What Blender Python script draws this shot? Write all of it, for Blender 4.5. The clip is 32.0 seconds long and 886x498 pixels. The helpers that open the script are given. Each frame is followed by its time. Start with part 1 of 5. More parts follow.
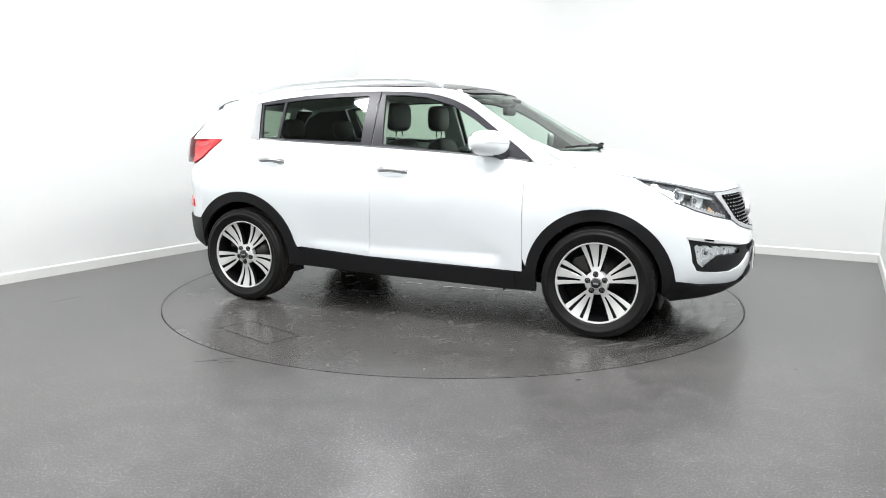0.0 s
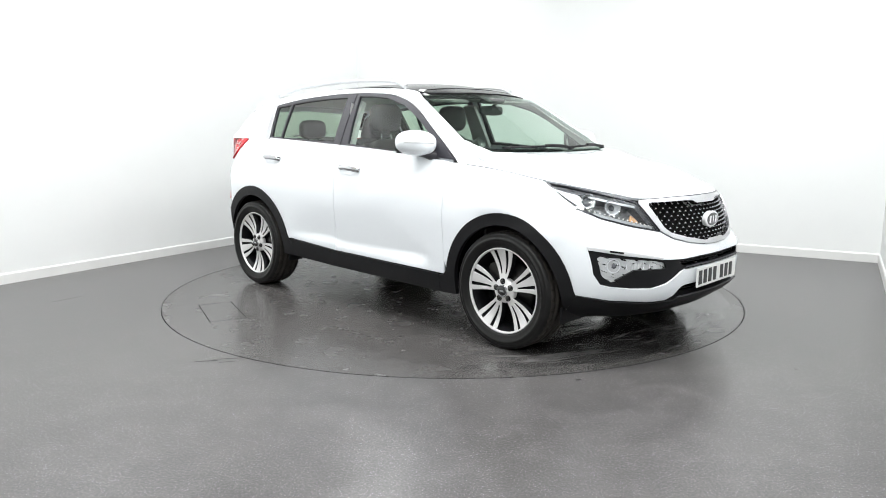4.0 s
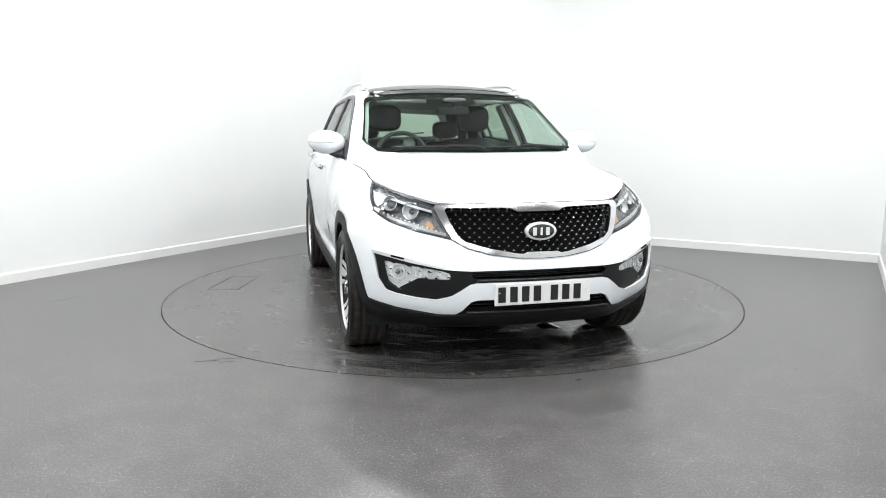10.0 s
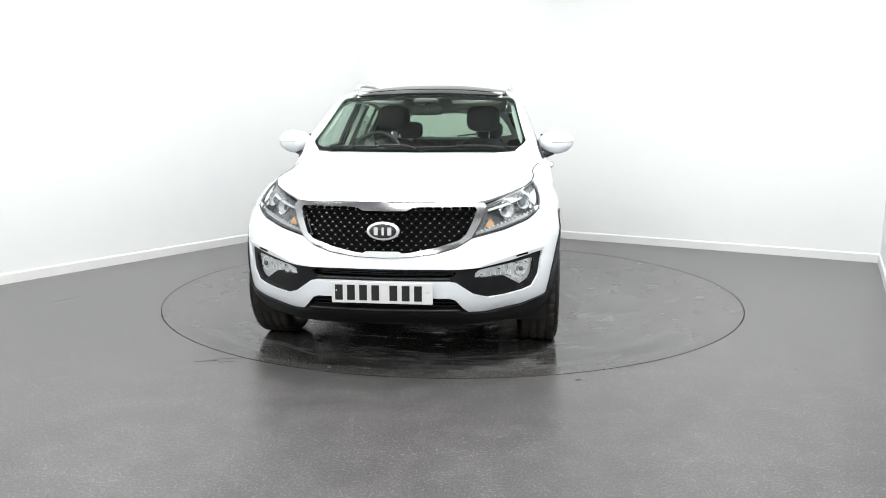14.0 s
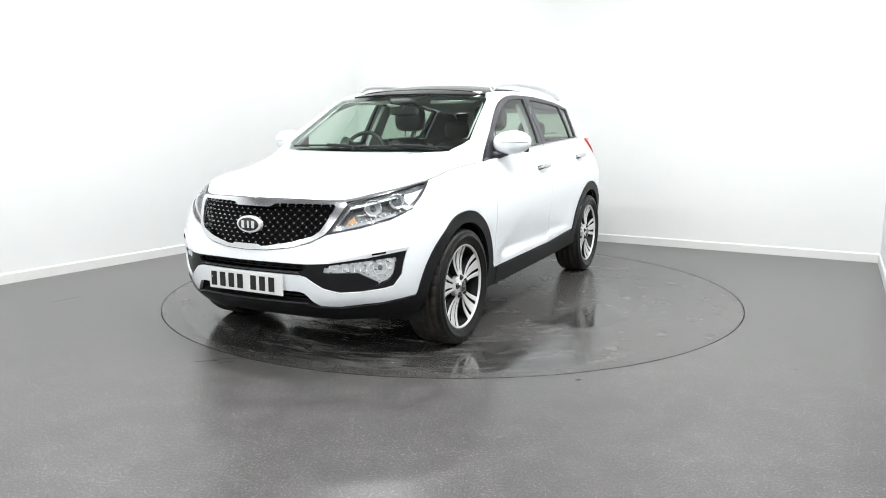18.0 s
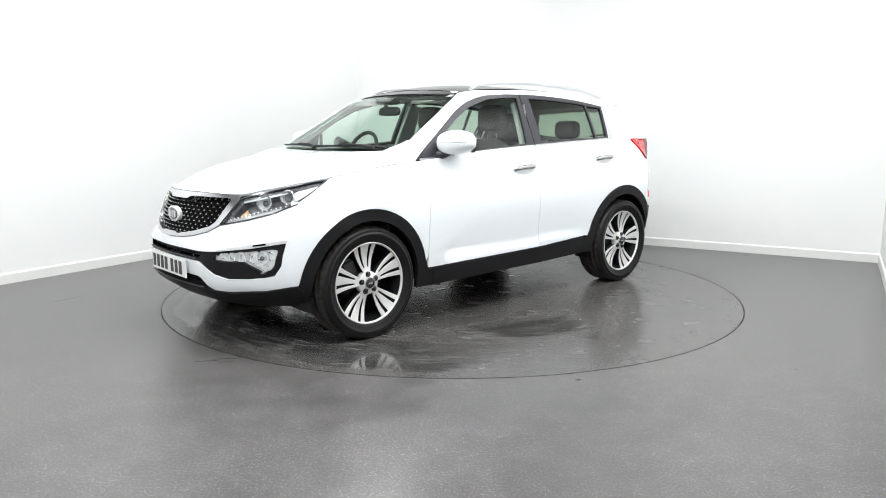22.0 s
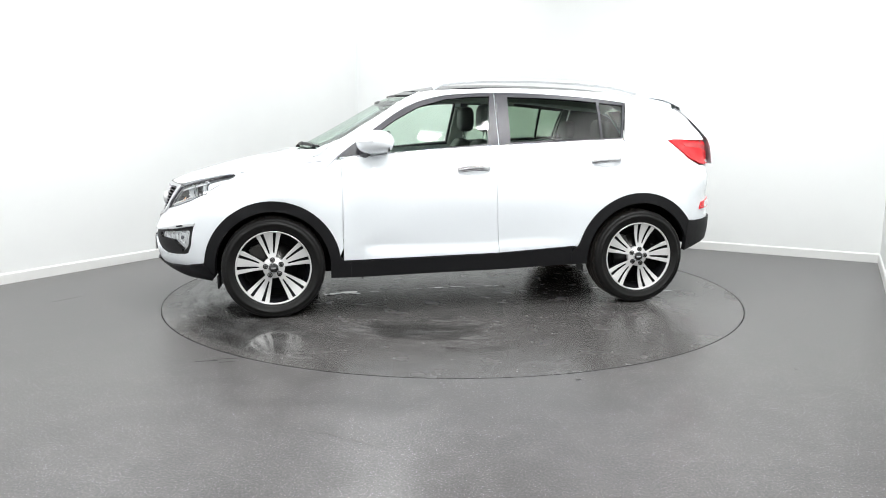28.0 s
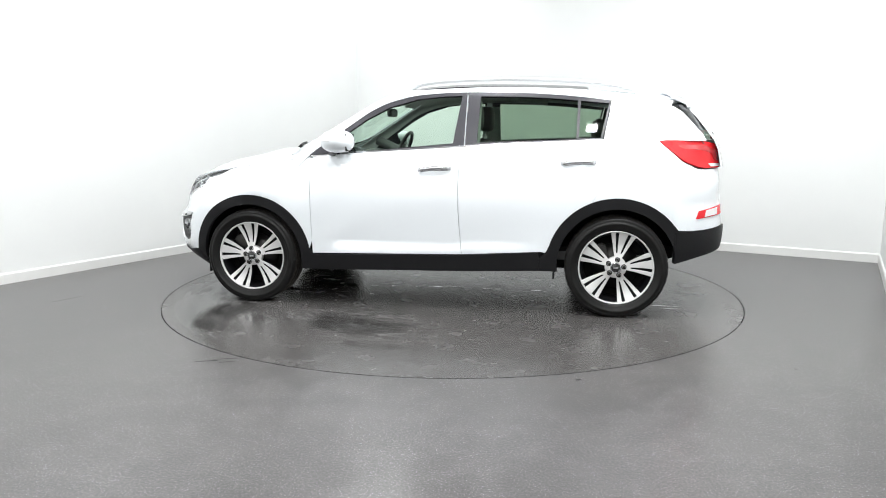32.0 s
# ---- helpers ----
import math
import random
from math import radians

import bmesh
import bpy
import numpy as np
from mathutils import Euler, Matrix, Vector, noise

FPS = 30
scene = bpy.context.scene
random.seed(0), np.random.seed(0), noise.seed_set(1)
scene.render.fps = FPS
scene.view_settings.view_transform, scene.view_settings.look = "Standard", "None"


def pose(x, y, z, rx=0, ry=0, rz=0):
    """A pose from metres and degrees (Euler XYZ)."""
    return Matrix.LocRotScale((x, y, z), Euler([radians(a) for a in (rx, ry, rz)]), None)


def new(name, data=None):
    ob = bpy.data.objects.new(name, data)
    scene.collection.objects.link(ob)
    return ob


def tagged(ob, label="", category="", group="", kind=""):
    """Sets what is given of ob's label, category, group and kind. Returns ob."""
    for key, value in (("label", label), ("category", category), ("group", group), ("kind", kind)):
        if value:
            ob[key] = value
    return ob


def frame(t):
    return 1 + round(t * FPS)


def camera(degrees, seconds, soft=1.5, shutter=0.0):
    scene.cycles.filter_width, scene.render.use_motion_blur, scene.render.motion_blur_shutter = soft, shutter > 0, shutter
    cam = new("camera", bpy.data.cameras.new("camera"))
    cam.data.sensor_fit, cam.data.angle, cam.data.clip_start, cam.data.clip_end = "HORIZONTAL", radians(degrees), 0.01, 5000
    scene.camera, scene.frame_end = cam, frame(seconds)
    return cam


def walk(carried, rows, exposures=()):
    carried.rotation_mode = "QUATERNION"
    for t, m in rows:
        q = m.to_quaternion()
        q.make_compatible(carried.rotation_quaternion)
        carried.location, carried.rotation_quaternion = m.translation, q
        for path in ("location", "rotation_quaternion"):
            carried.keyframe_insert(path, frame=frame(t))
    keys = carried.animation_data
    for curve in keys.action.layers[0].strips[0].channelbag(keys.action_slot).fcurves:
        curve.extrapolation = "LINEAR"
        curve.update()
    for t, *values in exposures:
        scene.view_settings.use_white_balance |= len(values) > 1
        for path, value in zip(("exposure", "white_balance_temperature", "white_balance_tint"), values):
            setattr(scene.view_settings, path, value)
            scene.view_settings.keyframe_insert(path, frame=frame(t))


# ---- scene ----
from mathutils import geometry

cam = camera(63.16, 32.0, soft=0.95)
EYE = (0.0, -5.793, 1.26)
PATH = [(0.0, Matrix.Translation(EYE) @ pose(0, 0, 0, 90 - 9.252, 0, 0.686) @ pose(0, 0, 0, 0, 0, 0.067)),
        (32.0, Matrix.Translation(EYE) @ pose(0, 0, 0, 90 - 9.252, 0, 0.686) @ pose(0, 0, 0, 0, 0, 0.067))]
walk(cam, PATH, exposures=[(0.0, 0.0), (32.0, 0.0)])

# ---- world and light ----
world = bpy.data.worlds.new("world")
scene.world = world
world.use_nodes = True
world.node_tree.nodes["Background"].inputs["Color"].default_value = (1, 1, 1, 1)
world.node_tree.nodes["Background"].inputs["Strength"].default_value = 0.3

CORNER = Vector((-1.29, 4.25, 0))      # the room's far corner
ALONG_A = Vector((-0.5025, -0.8646, 0))  # the long wall
ALONG_B = Vector((0.8717, -0.4900, 0))   # the wall behind the turntable
CEILING = 4.0
# four match reflections in the car's windows; the other panels are added for fill
PANELS = [(1.15, 1.15), (1.5, 5.25), (4.35, 0.8), (4.35, 2.4), (4.3, 3.9), (2.9, 5.8), (5.8, 1.67)] + [(5.35, 5.65), (4.6, 5.95), (9.2, 2.6), (6.45, 4.75), (8.4, 6.6), (10.4, 0.9), (10.4, 3.3), (10.4, 5.7), (10.4, 7.9)]
LAMP_WATTS = 48.5


def in_room(a, b, z=0.0):
    """A place a metres along the long wall and b metres along the back wall."""
    p = CORNER + ALONG_A * a + ALONG_B * b
    return Vector((p.x, p.y, z))


def ceiling_lamps():
    for a, b in PANELS:
        d = bpy.data.lights.new("panel_lamp", "AREA")
        d.shape, d.size, d.size_y = "RECTANGLE", 0.26, 0.26
        d.energy, d.color = LAMP_WATTS, (0.985, 0.995, 1.0)
        ob = new("panel_lamp", d)
        ob.matrix_world = Matrix.Translation(in_room(a, b, CEILING - 0.12)) @ pose(0, 0, 0, 0, 0, -9.4)


ceiling_lamps()


# ---- materials ----
def nodes_of(name):
    m = bpy.data.materials.new(name)
    m.use_nodes = True
    nt = m.node_tree
    return m, nt, nt.nodes["Principled BSDF"]


def mat(name, color, rough=0.5, metal=0.0, coat=0.0, spec=0.5, grain=0.0, scale=40.0, bump=0.0, vary=0.0):
    """A plain surface with grain in roughness, colour and relief."""
    m, nt, b = nodes_of(name)
    b.inputs["Base Color"].default_value = (*color, 1)
    b.inputs["Roughness"].default_value = rough
    b.inputs["Metallic"].default_value = metal
    b.inputs["Coat Weight"].default_value = coat
    b.inputs["Coat Roughness"].default_value = 0.03
    b.inputs["Specular IOR Level"].default_value = spec
    if grain or bump or vary:
        tc = nt.nodes.new("ShaderNodeTexCoord")
        n = nt.nodes.new("ShaderNodeTexNoise")
        n.inputs["Scale"].default_value = scale
        n.inputs["Detail"].default_value = 5
        nt.links.new(tc.outputs["Object"], n.inputs["Vector"])
        if grain:
            r = nt.nodes.new("ShaderNodeMapRange")
            r.inputs["From Min"].default_value, r.inputs["From Max"].default_value = 0.3, 0.7
            r.inputs["To Min"].default_value, r.inputs["To Max"].default_value = max(0, rough - grain), rough + grain
            nt.links.new(n.outputs["Fac"], r.inputs["Value"])
            nt.links.new(r.outputs["Result"], b.inputs["Roughness"])
        if vary:
            n2 = nt.nodes.new("ShaderNodeTexNoise")
            n2.inputs["Scale"].default_value = scale * 0.12
            n2.inputs["Detail"].default_value = 4
            nt.links.new(tc.outputs["Object"], n2.inputs["Vector"])
            mx = nt.nodes.new("ShaderNodeMix")
            mx.data_type = "RGBA"
            mx.inputs["A"].default_value = (*[c * (1 - vary) for c in color], 1)
            mx.inputs["B"].default_value = (*[min(1, c * (1 + vary)) for c in color], 1)
            nt.links.new(n2.outputs["Fac"], mx.inputs["Factor"])
            nt.links.new(mx.outputs["Result"], b.inputs["Base Color"])
        if bump:
            bp = nt.nodes.new("ShaderNodeBump")
            bp.inputs["Strength"].default_value = bump
            bp.inputs["Distance"].default_value = 0.002
            nt.links.new(n.outputs["Fac"], bp.inputs["Height"])
            nt.links.new(bp.outputs["Normal"], b.inputs["Normal"])
    return m


def glass_mat(name, tint, gloss=1.0, rough=0.0, graze=0.9):
    """Thin sheet glass: it lets tinted light through and mirrors by Fresnel."""
    m, nt, b = nodes_of(name)
    nt.nodes.remove(b)
    tr = nt.nodes.new("ShaderNodeBsdfTransparent")
    tr.inputs["Color"].default_value = (*tint, 1)
    gl = nt.nodes.new("ShaderNodeBsdfGlossy")
    gl.inputs["Roughness"].default_value = rough
    lw = nt.nodes.new("ShaderNodeLayerWeight")
    lw.inputs["Blend"].default_value = 0.5
    fr = nt.nodes.new("ShaderNodeMath")
    fr.operation = "POWER"
    fr.inputs[1].default_value = 4.5
    ml = nt.nodes.new("ShaderNodeMath")
    ml.operation = "MULTIPLY_ADD"
    ml.inputs[1].default_value = graze * min(1.0, gloss)
    ml.inputs[2].default_value = 0.06 * gloss
    nt.links.new(lw.outputs["Facing"], fr.inputs[0])
    mx = nt.nodes.new("ShaderNodeMixShader")
    nt.links.new(fr.outputs["Value"], ml.inputs[0])
    nt.links.new(ml.outputs["Value"], mx.inputs["Fac"])
    nt.links.new(tr.outputs["BSDF"], mx.inputs[1])
    nt.links.new(gl.outputs["BSDF"], mx.inputs[2])
    nt.links.new(mx.outputs["Shader"], nt.nodes["Material Output"].inputs["Surface"])
    return m


def glow_mat(name, color, strength):
    m, nt, b = nodes_of(name)
    b.inputs["Base Color"].default_value = (*color, 1)
    b.inputs["Emission Color"].default_value = (*color, 1)
    b.inputs["Emission Strength"].default_value = strength
    return m


def floor_mat(name, wet=False):
    """Grey resin floor with fine quartz flakes; on the turntable also wet patches."""
    m, nt, b = nodes_of(name)
    N, L = nt.nodes.new, nt.links.new
    tc = N("ShaderNodeTexCoord")

    def noise_at(scale, detail=4, distort=0.0, squash=None):
        n = N("ShaderNodeTexNoise")
        n.inputs["Scale"].default_value = scale
        n.inputs["Detail"].default_value = detail
        n.inputs["Distortion"].default_value = distort
        if squash:
            mp = N("ShaderNodeMapping")
            mp.inputs["Scale"].default_value = squash
            L(tc.outputs["Object"], mp.inputs["Vector"])
            L(mp.outputs["Vector"], n.inputs["Vector"])
        else:
            L(tc.outputs["Object"], n.inputs["Vector"])
        return n

    def remap(src, a, c, lo, hi):
        r = N("ShaderNodeMapRange")
        for k, v in (("From Min", a), ("From Max", c), ("To Min", lo), ("To Max", hi)):
            r.inputs[k].default_value = v
        L(src, r.inputs["Value"])
        return r.outputs["Result"]

    def mix(fac, a, c):
        x = N("ShaderNodeMix")
        x.data_type = "RGBA"
        for k, v in (("Factor", fac), ("A", a), ("B", c)):
            if isinstance(v, (tuple, float)):
                x.inputs[k].default_value = v
            else:
                L(v, x.inputs[k])
        return x.outputs["Result"]

    def calc(op, a, c):
        x = N("ShaderNodeMath")
        x.operation = op
        for i, v in enumerate((a, c)):
            if isinstance(v, (int, float)):
                x.inputs[i].default_value = v
            else:
                L(v, x.inputs[i])
        return x.outputs["Value"]

    big = noise_at(0.55, 5, 0.6)
    mid = noise_at(6.0, 6, 0.3)
    col = mix(remap(big.outputs["Fac"], 0.3, 0.7, 0, 1), (*FLOOR_LOW, 1), (*FLOOR_HIGH, 1))
    col = mix(remap(mid.outputs["Fac"], 0.38, 0.70, 0.0, 0.22 if wet else 0.50), col, (0.108, 0.104, 0.100, 1))
    grit = noise_at(105.0, 4)
    col = mix(remap(grit.outputs["Fac"], 0.42, 0.70, 0, 0.26 if wet else 0.46), col, (0.18, 0.175, 0.178, 1))
    col = mix(remap(grit.outputs["Fac"], 0.46, 0.30, 0, 0.26 if wet else 0.46), col, (0.030, 0.043, 0.042, 1))
    flake = N("ShaderNodeTexVoronoi")
    flake.inputs["Scale"].default_value = 210.0
    L(tc.outputs["Object"], flake.inputs["Vector"])
    pick = N("ShaderNodeSeparateColor")
    L(flake.outputs["Color"], pick.inputs["Color"])
    near = remap(flake.outputs["Distance"], 0.30, 0.42, 1, 0)
    light = calc("MULTIPLY", calc("MULTIPLY", near, remap(pick.outputs["Red"], 0.78, 0.92, 0, 1)), 0.12 if wet else 0.52)
    light = calc("MULTIPLY", light, remap(mid.outputs["Fac"], 0.35, 0.62, 0.6, 1.0))
    dark = calc("MULTIPLY", near, remap(pick.outputs["Green"], 0.72, 0.75, 0, 1))
    col = mix(calc("MULTIPLY", dark, 0.30 if wet else 0.65), col, (0.05, 0.048, 0.045, 1))
    tone = mix(0.2, (0.66, 0.68, 0.80, 1), flake.outputs["Color"])
    col = mix(light, col, tone)
    rough = remap(mid.outputs["Fac"], 0.3, 0.7, FLOOR_ROUGH - 0.02, FLOOR_ROUGH + 0.02)
    if wet:
        # water that dries in streaks round the hub: under the nose and along the car's left side
        geo = N("ShaderNodeSeparateXYZ")
        L(tc.outputs["Object"], geo.inputs["Vector"])
        x, y = geo.outputs["X"], geo.outputs["Y"]
        length = N("ShaderNodeVectorMath")
        length.operation = "LENGTH"
        L(tc.outputs["Object"], length.inputs[0])
        rad = length.outputs["Value"]
        ang = calc("ARCTAN2", y, x)
        polar = N("ShaderNodeCombineXYZ")
        L(calc("MULTIPLY", rad, 5.5), polar.inputs["X"])
        L(calc("MULTIPLY", ang, 2.3), polar.inputs["Y"])

        def polar_noise(scale, detail, distort):
            n = N("ShaderNodeTexNoise")
            n.inputs["Scale"].default_value = scale
            n.inputs["Detail"].default_value = detail
            n.inputs["Distortion"].default_value = distort
            L(polar.outputs["Vector"], n.inputs["Vector"])
            return n.outputs["Fac"]
        streak = calc("ADD", calc("MULTIPLY", polar_noise(0.9, 6, 0.7), 0.75), calc("MULTIPLY", polar_noise(4.0, 4, 0.5), 0.25))
        inside = remap(rad, 2.08, 2.17, 1, 0)
        nose_zone = calc("MULTIPLY", remap(x, 0.75, 1.5, 0, 1), remap(y, -1.55, -0.9, 0.25, 1))
        side_zone = calc("MULTIPLY", calc("MULTIPLY", remap(y, 0.75, 1.05, 0, 0.82), remap(x, -0.75, 0.25, 0, 1)), remap(rad, 1.45, 1.75, 1, 0.35))
        zone = calc("MULTIPLY", calc("MAXIMUM", nose_zone, side_zone), inside)
        wetness = remap(calc("ADD", streak, calc("MULTIPLY", zone, 0.30)), 0.69, 0.86, 0, 1)
        wetness = calc("MULTIPLY", wetness, remap(zone, 0.05, 0.3, 0, 1))
        col = mix(wetness, col, (0.034, 0.033, 0.032, 1))
        rough = calc("MULTIPLY", rough, remap(wetness, 0, 1, 0.85, 0.26))
        # pale dried swirls, with the white wall's reflection put into their colour
        swirl_sheen = calc("MULTIPLY", remap(polar_noise(2.2, 6, 1.2), 0.44, 0.78, 0, 0.22), remap(zone, 0.3, 0.9, 0, 1))
        col = mix(swirl_sheen, col, (0.42, 0.42, 0.42, 1))
    L(col, b.inputs["Base Color"])
    L(rough, b.inputs["Roughness"])
    b.inputs["Specular IOR Level"].default_value = 0.5
    bp = N("ShaderNodeBump")
    bp.inputs["Strength"].default_value = 0.06
    bp.inputs["Distance"].default_value = 0.001
    L(flake.outputs["Distance"], bp.inputs["Height"])
    L(bp.outputs["Normal"], b.inputs["Normal"])
    return m


FLOOR_LOW, FLOOR_HIGH, FLOOR_ROUGH = (0.047, 0.0445, 0.0425), (0.070, 0.066, 0.063), 0.31
WALL = mat("white_wall_paint", (0.765, 0.78, 0.772), 0.6, grain=0.08, scale=30, bump=0.05, vary=0.02)
SKIRT = mat("white_gloss_skirting", (0.72, 0.725, 0.71), 0.35, grain=0.05, vary=0.03)
CEIL = mat("grey_ceiling", (0.22, 0.22, 0.22), 0.8, bump=0.1, vary=0.06)
FLOOR = floor_mat("grey_flaked_resin")
DISC = floor_mat("grey_flaked_resin_wet", True)
DARK_GAP = mat("dark_pit", (0.006, 0.006, 0.006), 0.9, spec=0.08)
PALE = mat("pale_scratch", (0.125, 0.12, 0.116), 0.5, vary=0.2)
SCUFF = mat("grey_scuff", (0.036, 0.035, 0.034), 0.6, spec=0.3)
SEAM = mat("dark_seam", (0.012, 0.012, 0.012), 0.8, spec=0.15)
GLOW = glow_mat("lamp_diffuser", (1, 0.99, 0.97), 6.0)
PAINT = mat("white_car_paint", (0.835, 0.87, 0.90), 0.28, coat=1.0, grain=0.03, scale=300)
PLASTIC = mat("black_grained_plastic", (0.008, 0.008, 0.009), 0.5, spec=0.22, grain=0.08, scale=220, bump=0.25, vary=0.15)
SATIN = mat("satin_black_trim", (0.030, 0.029, 0.036), 0.32, grain=0.02, scale=90)
GLOSS_BLACK = mat("gloss_black", (0.008, 0.008, 0.009), 0.08, coat=0.6)
STUD = mat("dull_stud_metal", (0.42, 0.42, 0.44), 0.28, metal=1.0)
CHROME = mat("chrome", (0.68, 0.68, 0.70), 0.19, metal=1.0, grain=0.01, scale=60)
SILVER = mat("silver_rail_paint", (0.60, 0.61, 0.62), 0.30, metal=0.4, grain=0.02, scale=80)
ALLOY = mat("machined_alloy", (0.70, 0.695, 0.69), 0.34, metal=0.35, grain=0.05, scale=120)
ALLOY_DARK = mat("black_wheel_paint", (0.005, 0.005, 0.006), 0.4, spec=0.15)
RUBBER = mat("tyre_rubber", (0.006, 0.0059, 0.0057), 0.40, spec=0.26, grain=0.12, scale=70, bump=0.2, vary=0.25)
TREAD = mat("dusty_tread_rubber", (0.036, 0.032, 0.028), 0.75, spec=0.2, grain=0.1, scale=60, bump=0.3, vary=0.4)
STEEL = mat("brake_steel", (0.07, 0.068, 0.066), 0.4, metal=1.0, grain=0.12)
TRIM_IN = mat("charcoal_cabin_trim", (0.085, 0.087, 0.086), 0.7, bump=0.2, vary=0.2)
SEAT = mat("black_seat_leather", (0.022, 0.022, 0.023), 0.48, grain=0.1, scale=60, bump=0.3, vary=0.2)
LINING = mat("grey_headlining", (0.58, 0.59, 0.57), 0.85, bump=0.15, vary=0.08)
PILLAR_IN = mat("grey_pillar_trim", (0.52, 0.53, 0.52), 0.6, bump=0.1, vary=0.08)
GLASS = glass_mat("green_tinted_glass", (0.85, 0.95, 0.88), graze=0.7)
SCREEN = glass_mat("windscreen_glass", (0.80, 0.93, 0.85), 2.5, graze=0.5)
PRIVACY = glass_mat("dark_privacy_glass", (0.50, 0.60, 0.51))
ROOF_GLASS = mat("black_roof_glass", (0.022, 0.022, 0.023), 0.16, spec=0.06)
LENS = glass_mat("clear_lamp_lens", (0.95, 0.97, 0.97), 0.45, 0.08)
FOG_LENS = glass_mat("fog_lamp_lens", (0.97, 0.98, 0.98), 0.25, 0.02)
FOG_MIRROR = mat("faceted_lamp_mirror", (0.90, 0.91, 0.93), 0.22, metal=0.45, grain=0.06, scale=80)
LAMP_FRAME = mat("grey_lamp_frame", (0.17, 0.17, 0.18), 0.3, metal=0.2, grain=0.08, scale=50, vary=0.3)
LAMP_IN = mat("lamp_housing", (0.34, 0.34, 0.355), 0.3, metal=0.25, grain=0.1, scale=50, vary=0.3)
REFLECTOR = mat("lamp_reflector", (0.66, 0.67, 0.69), 0.42, metal=0.15, grain=0.08, scale=40)
LAMP_STRIP = mat("lamp_strip", (0.50, 0.51, 0.53), 0.42, metal=0.15, grain=0.05, scale=40)
BULB_GLASS = mat("projector_glass", (0.13, 0.135, 0.15), 0.05, metal=0.2, coat=1.0)
AMBER = mat("amber_indicator", (0.66, 0.38, 0.20), 0.25, coat=0.8, vary=0.2)
RED = mat("red_lamp_lens", (0.66, 0.014, 0.020), 0.22, coat=0.3, spec=0.3, vary=0.15, scale=30)
RED_DEEP = mat("deep_red_lamp", (0.44, 0.007, 0.012), 0.2, coat=1.0)
WHITE_LENS = mat("clear_reverse_lens", (0.75, 0.72, 0.72), 0.15, coat=1.0)
PLATE = mat("white_number_plate", (0.80, 0.80, 0.79), 0.3, coat=0.3)
PLATE_INK = mat("black_plate_ink", (0.012, 0.012, 0.013), 0.4)
BADGE = mat("polished_badge_metal", (0.85, 0.85, 0.86), 0.2, metal=0.4)
WATER = mat("standing_water", (0.03, 0.03, 0.03), 0.02, coat=1.0)
BADGE_IN = mat("badge_field", (0.02, 0.02, 0.022), 0.15, coat=0.8)


# ---- mesh tools ----
def mesh(name, verts, faces, smooth=True):
    me = bpy.data.meshes.new(name)
    me.from_pydata([tuple(v) for v in verts], [], faces)
    me.validate()
    if smooth:
        me.shade_smooth()
    return me


def part(name, made, material, parent, label=""):
    """Links (verts, faces) or a mesh as one object under a thing or a part."""
    if isinstance(made, bpy.types.Mesh):
        me = made
    else:
        me = mesh(name, *made[:3])
        if len(made) > 3:
            me.normals_split_custom_set_from_vertices([tuple(n) for n in made[3]])
    if not me.materials:
        me.materials.append(material)
    ob = new(name, me)
    ob.parent = parent
    if label:
        tagged(ob, label)
    return ob


def flip(made):
    """The same on the car's other side."""
    v, f, *rest = made
    if len(rest) > 1:
        rest = [rest[0], [(a, -b, c) for a, b, c in rest[1]]]
    return ([(a, -b, c) for a, b, c in v], [tuple(reversed(q)) for q in f], *rest)


def join(*many):
    vs, fs = [], []
    for v, f, *_ in many:
        k = len(vs)
        vs += [tuple(p) for p in v]
        fs += [tuple(i + k for i in q) for q in f]
    return vs, fs


def moved(made, m):
    v, f, *rest = made
    return ([tuple(m @ Vector(p)) for p in v], f, *rest)


def soften(pts, rounds=2, cut=0.22):
    """Rounds a closed outline's corners."""
    for _ in range(rounds):
        out = []
        for i, p in enumerate(pts):
            q = pts[(i + 1) % len(pts)]
            out.append((p[0] + (q[0] - p[0]) * cut, p[1] + (q[1] - p[1]) * cut))
            out.append((q[0] - (q[0] - p[0]) * cut, q[1] - (q[1] - p[1]) * cut))
        pts = out
    return pts


def resample(pts, step):
    out = []
    for i, p in enumerate(pts):
        q = pts[(i + 1) % len(pts)]
        n = max(1, int(math.hypot(q[0] - p[0], q[1] - p[1]) / step))
        out += [(p[0] + (q[0] - p[0]) * k / n, p[1] + (q[1] - p[1]) * k / n) for k in range(n)]
    return out


def within(pts, x, y):
    hit = False
    for i, (ax, ay) in enumerate(pts):
        bx, by = pts[i - 1]
        if (ay > y) != (by > y) and x < (bx - ax) * (y - ay) / (by - ay) + ax:
            hit = not hit
    return hit


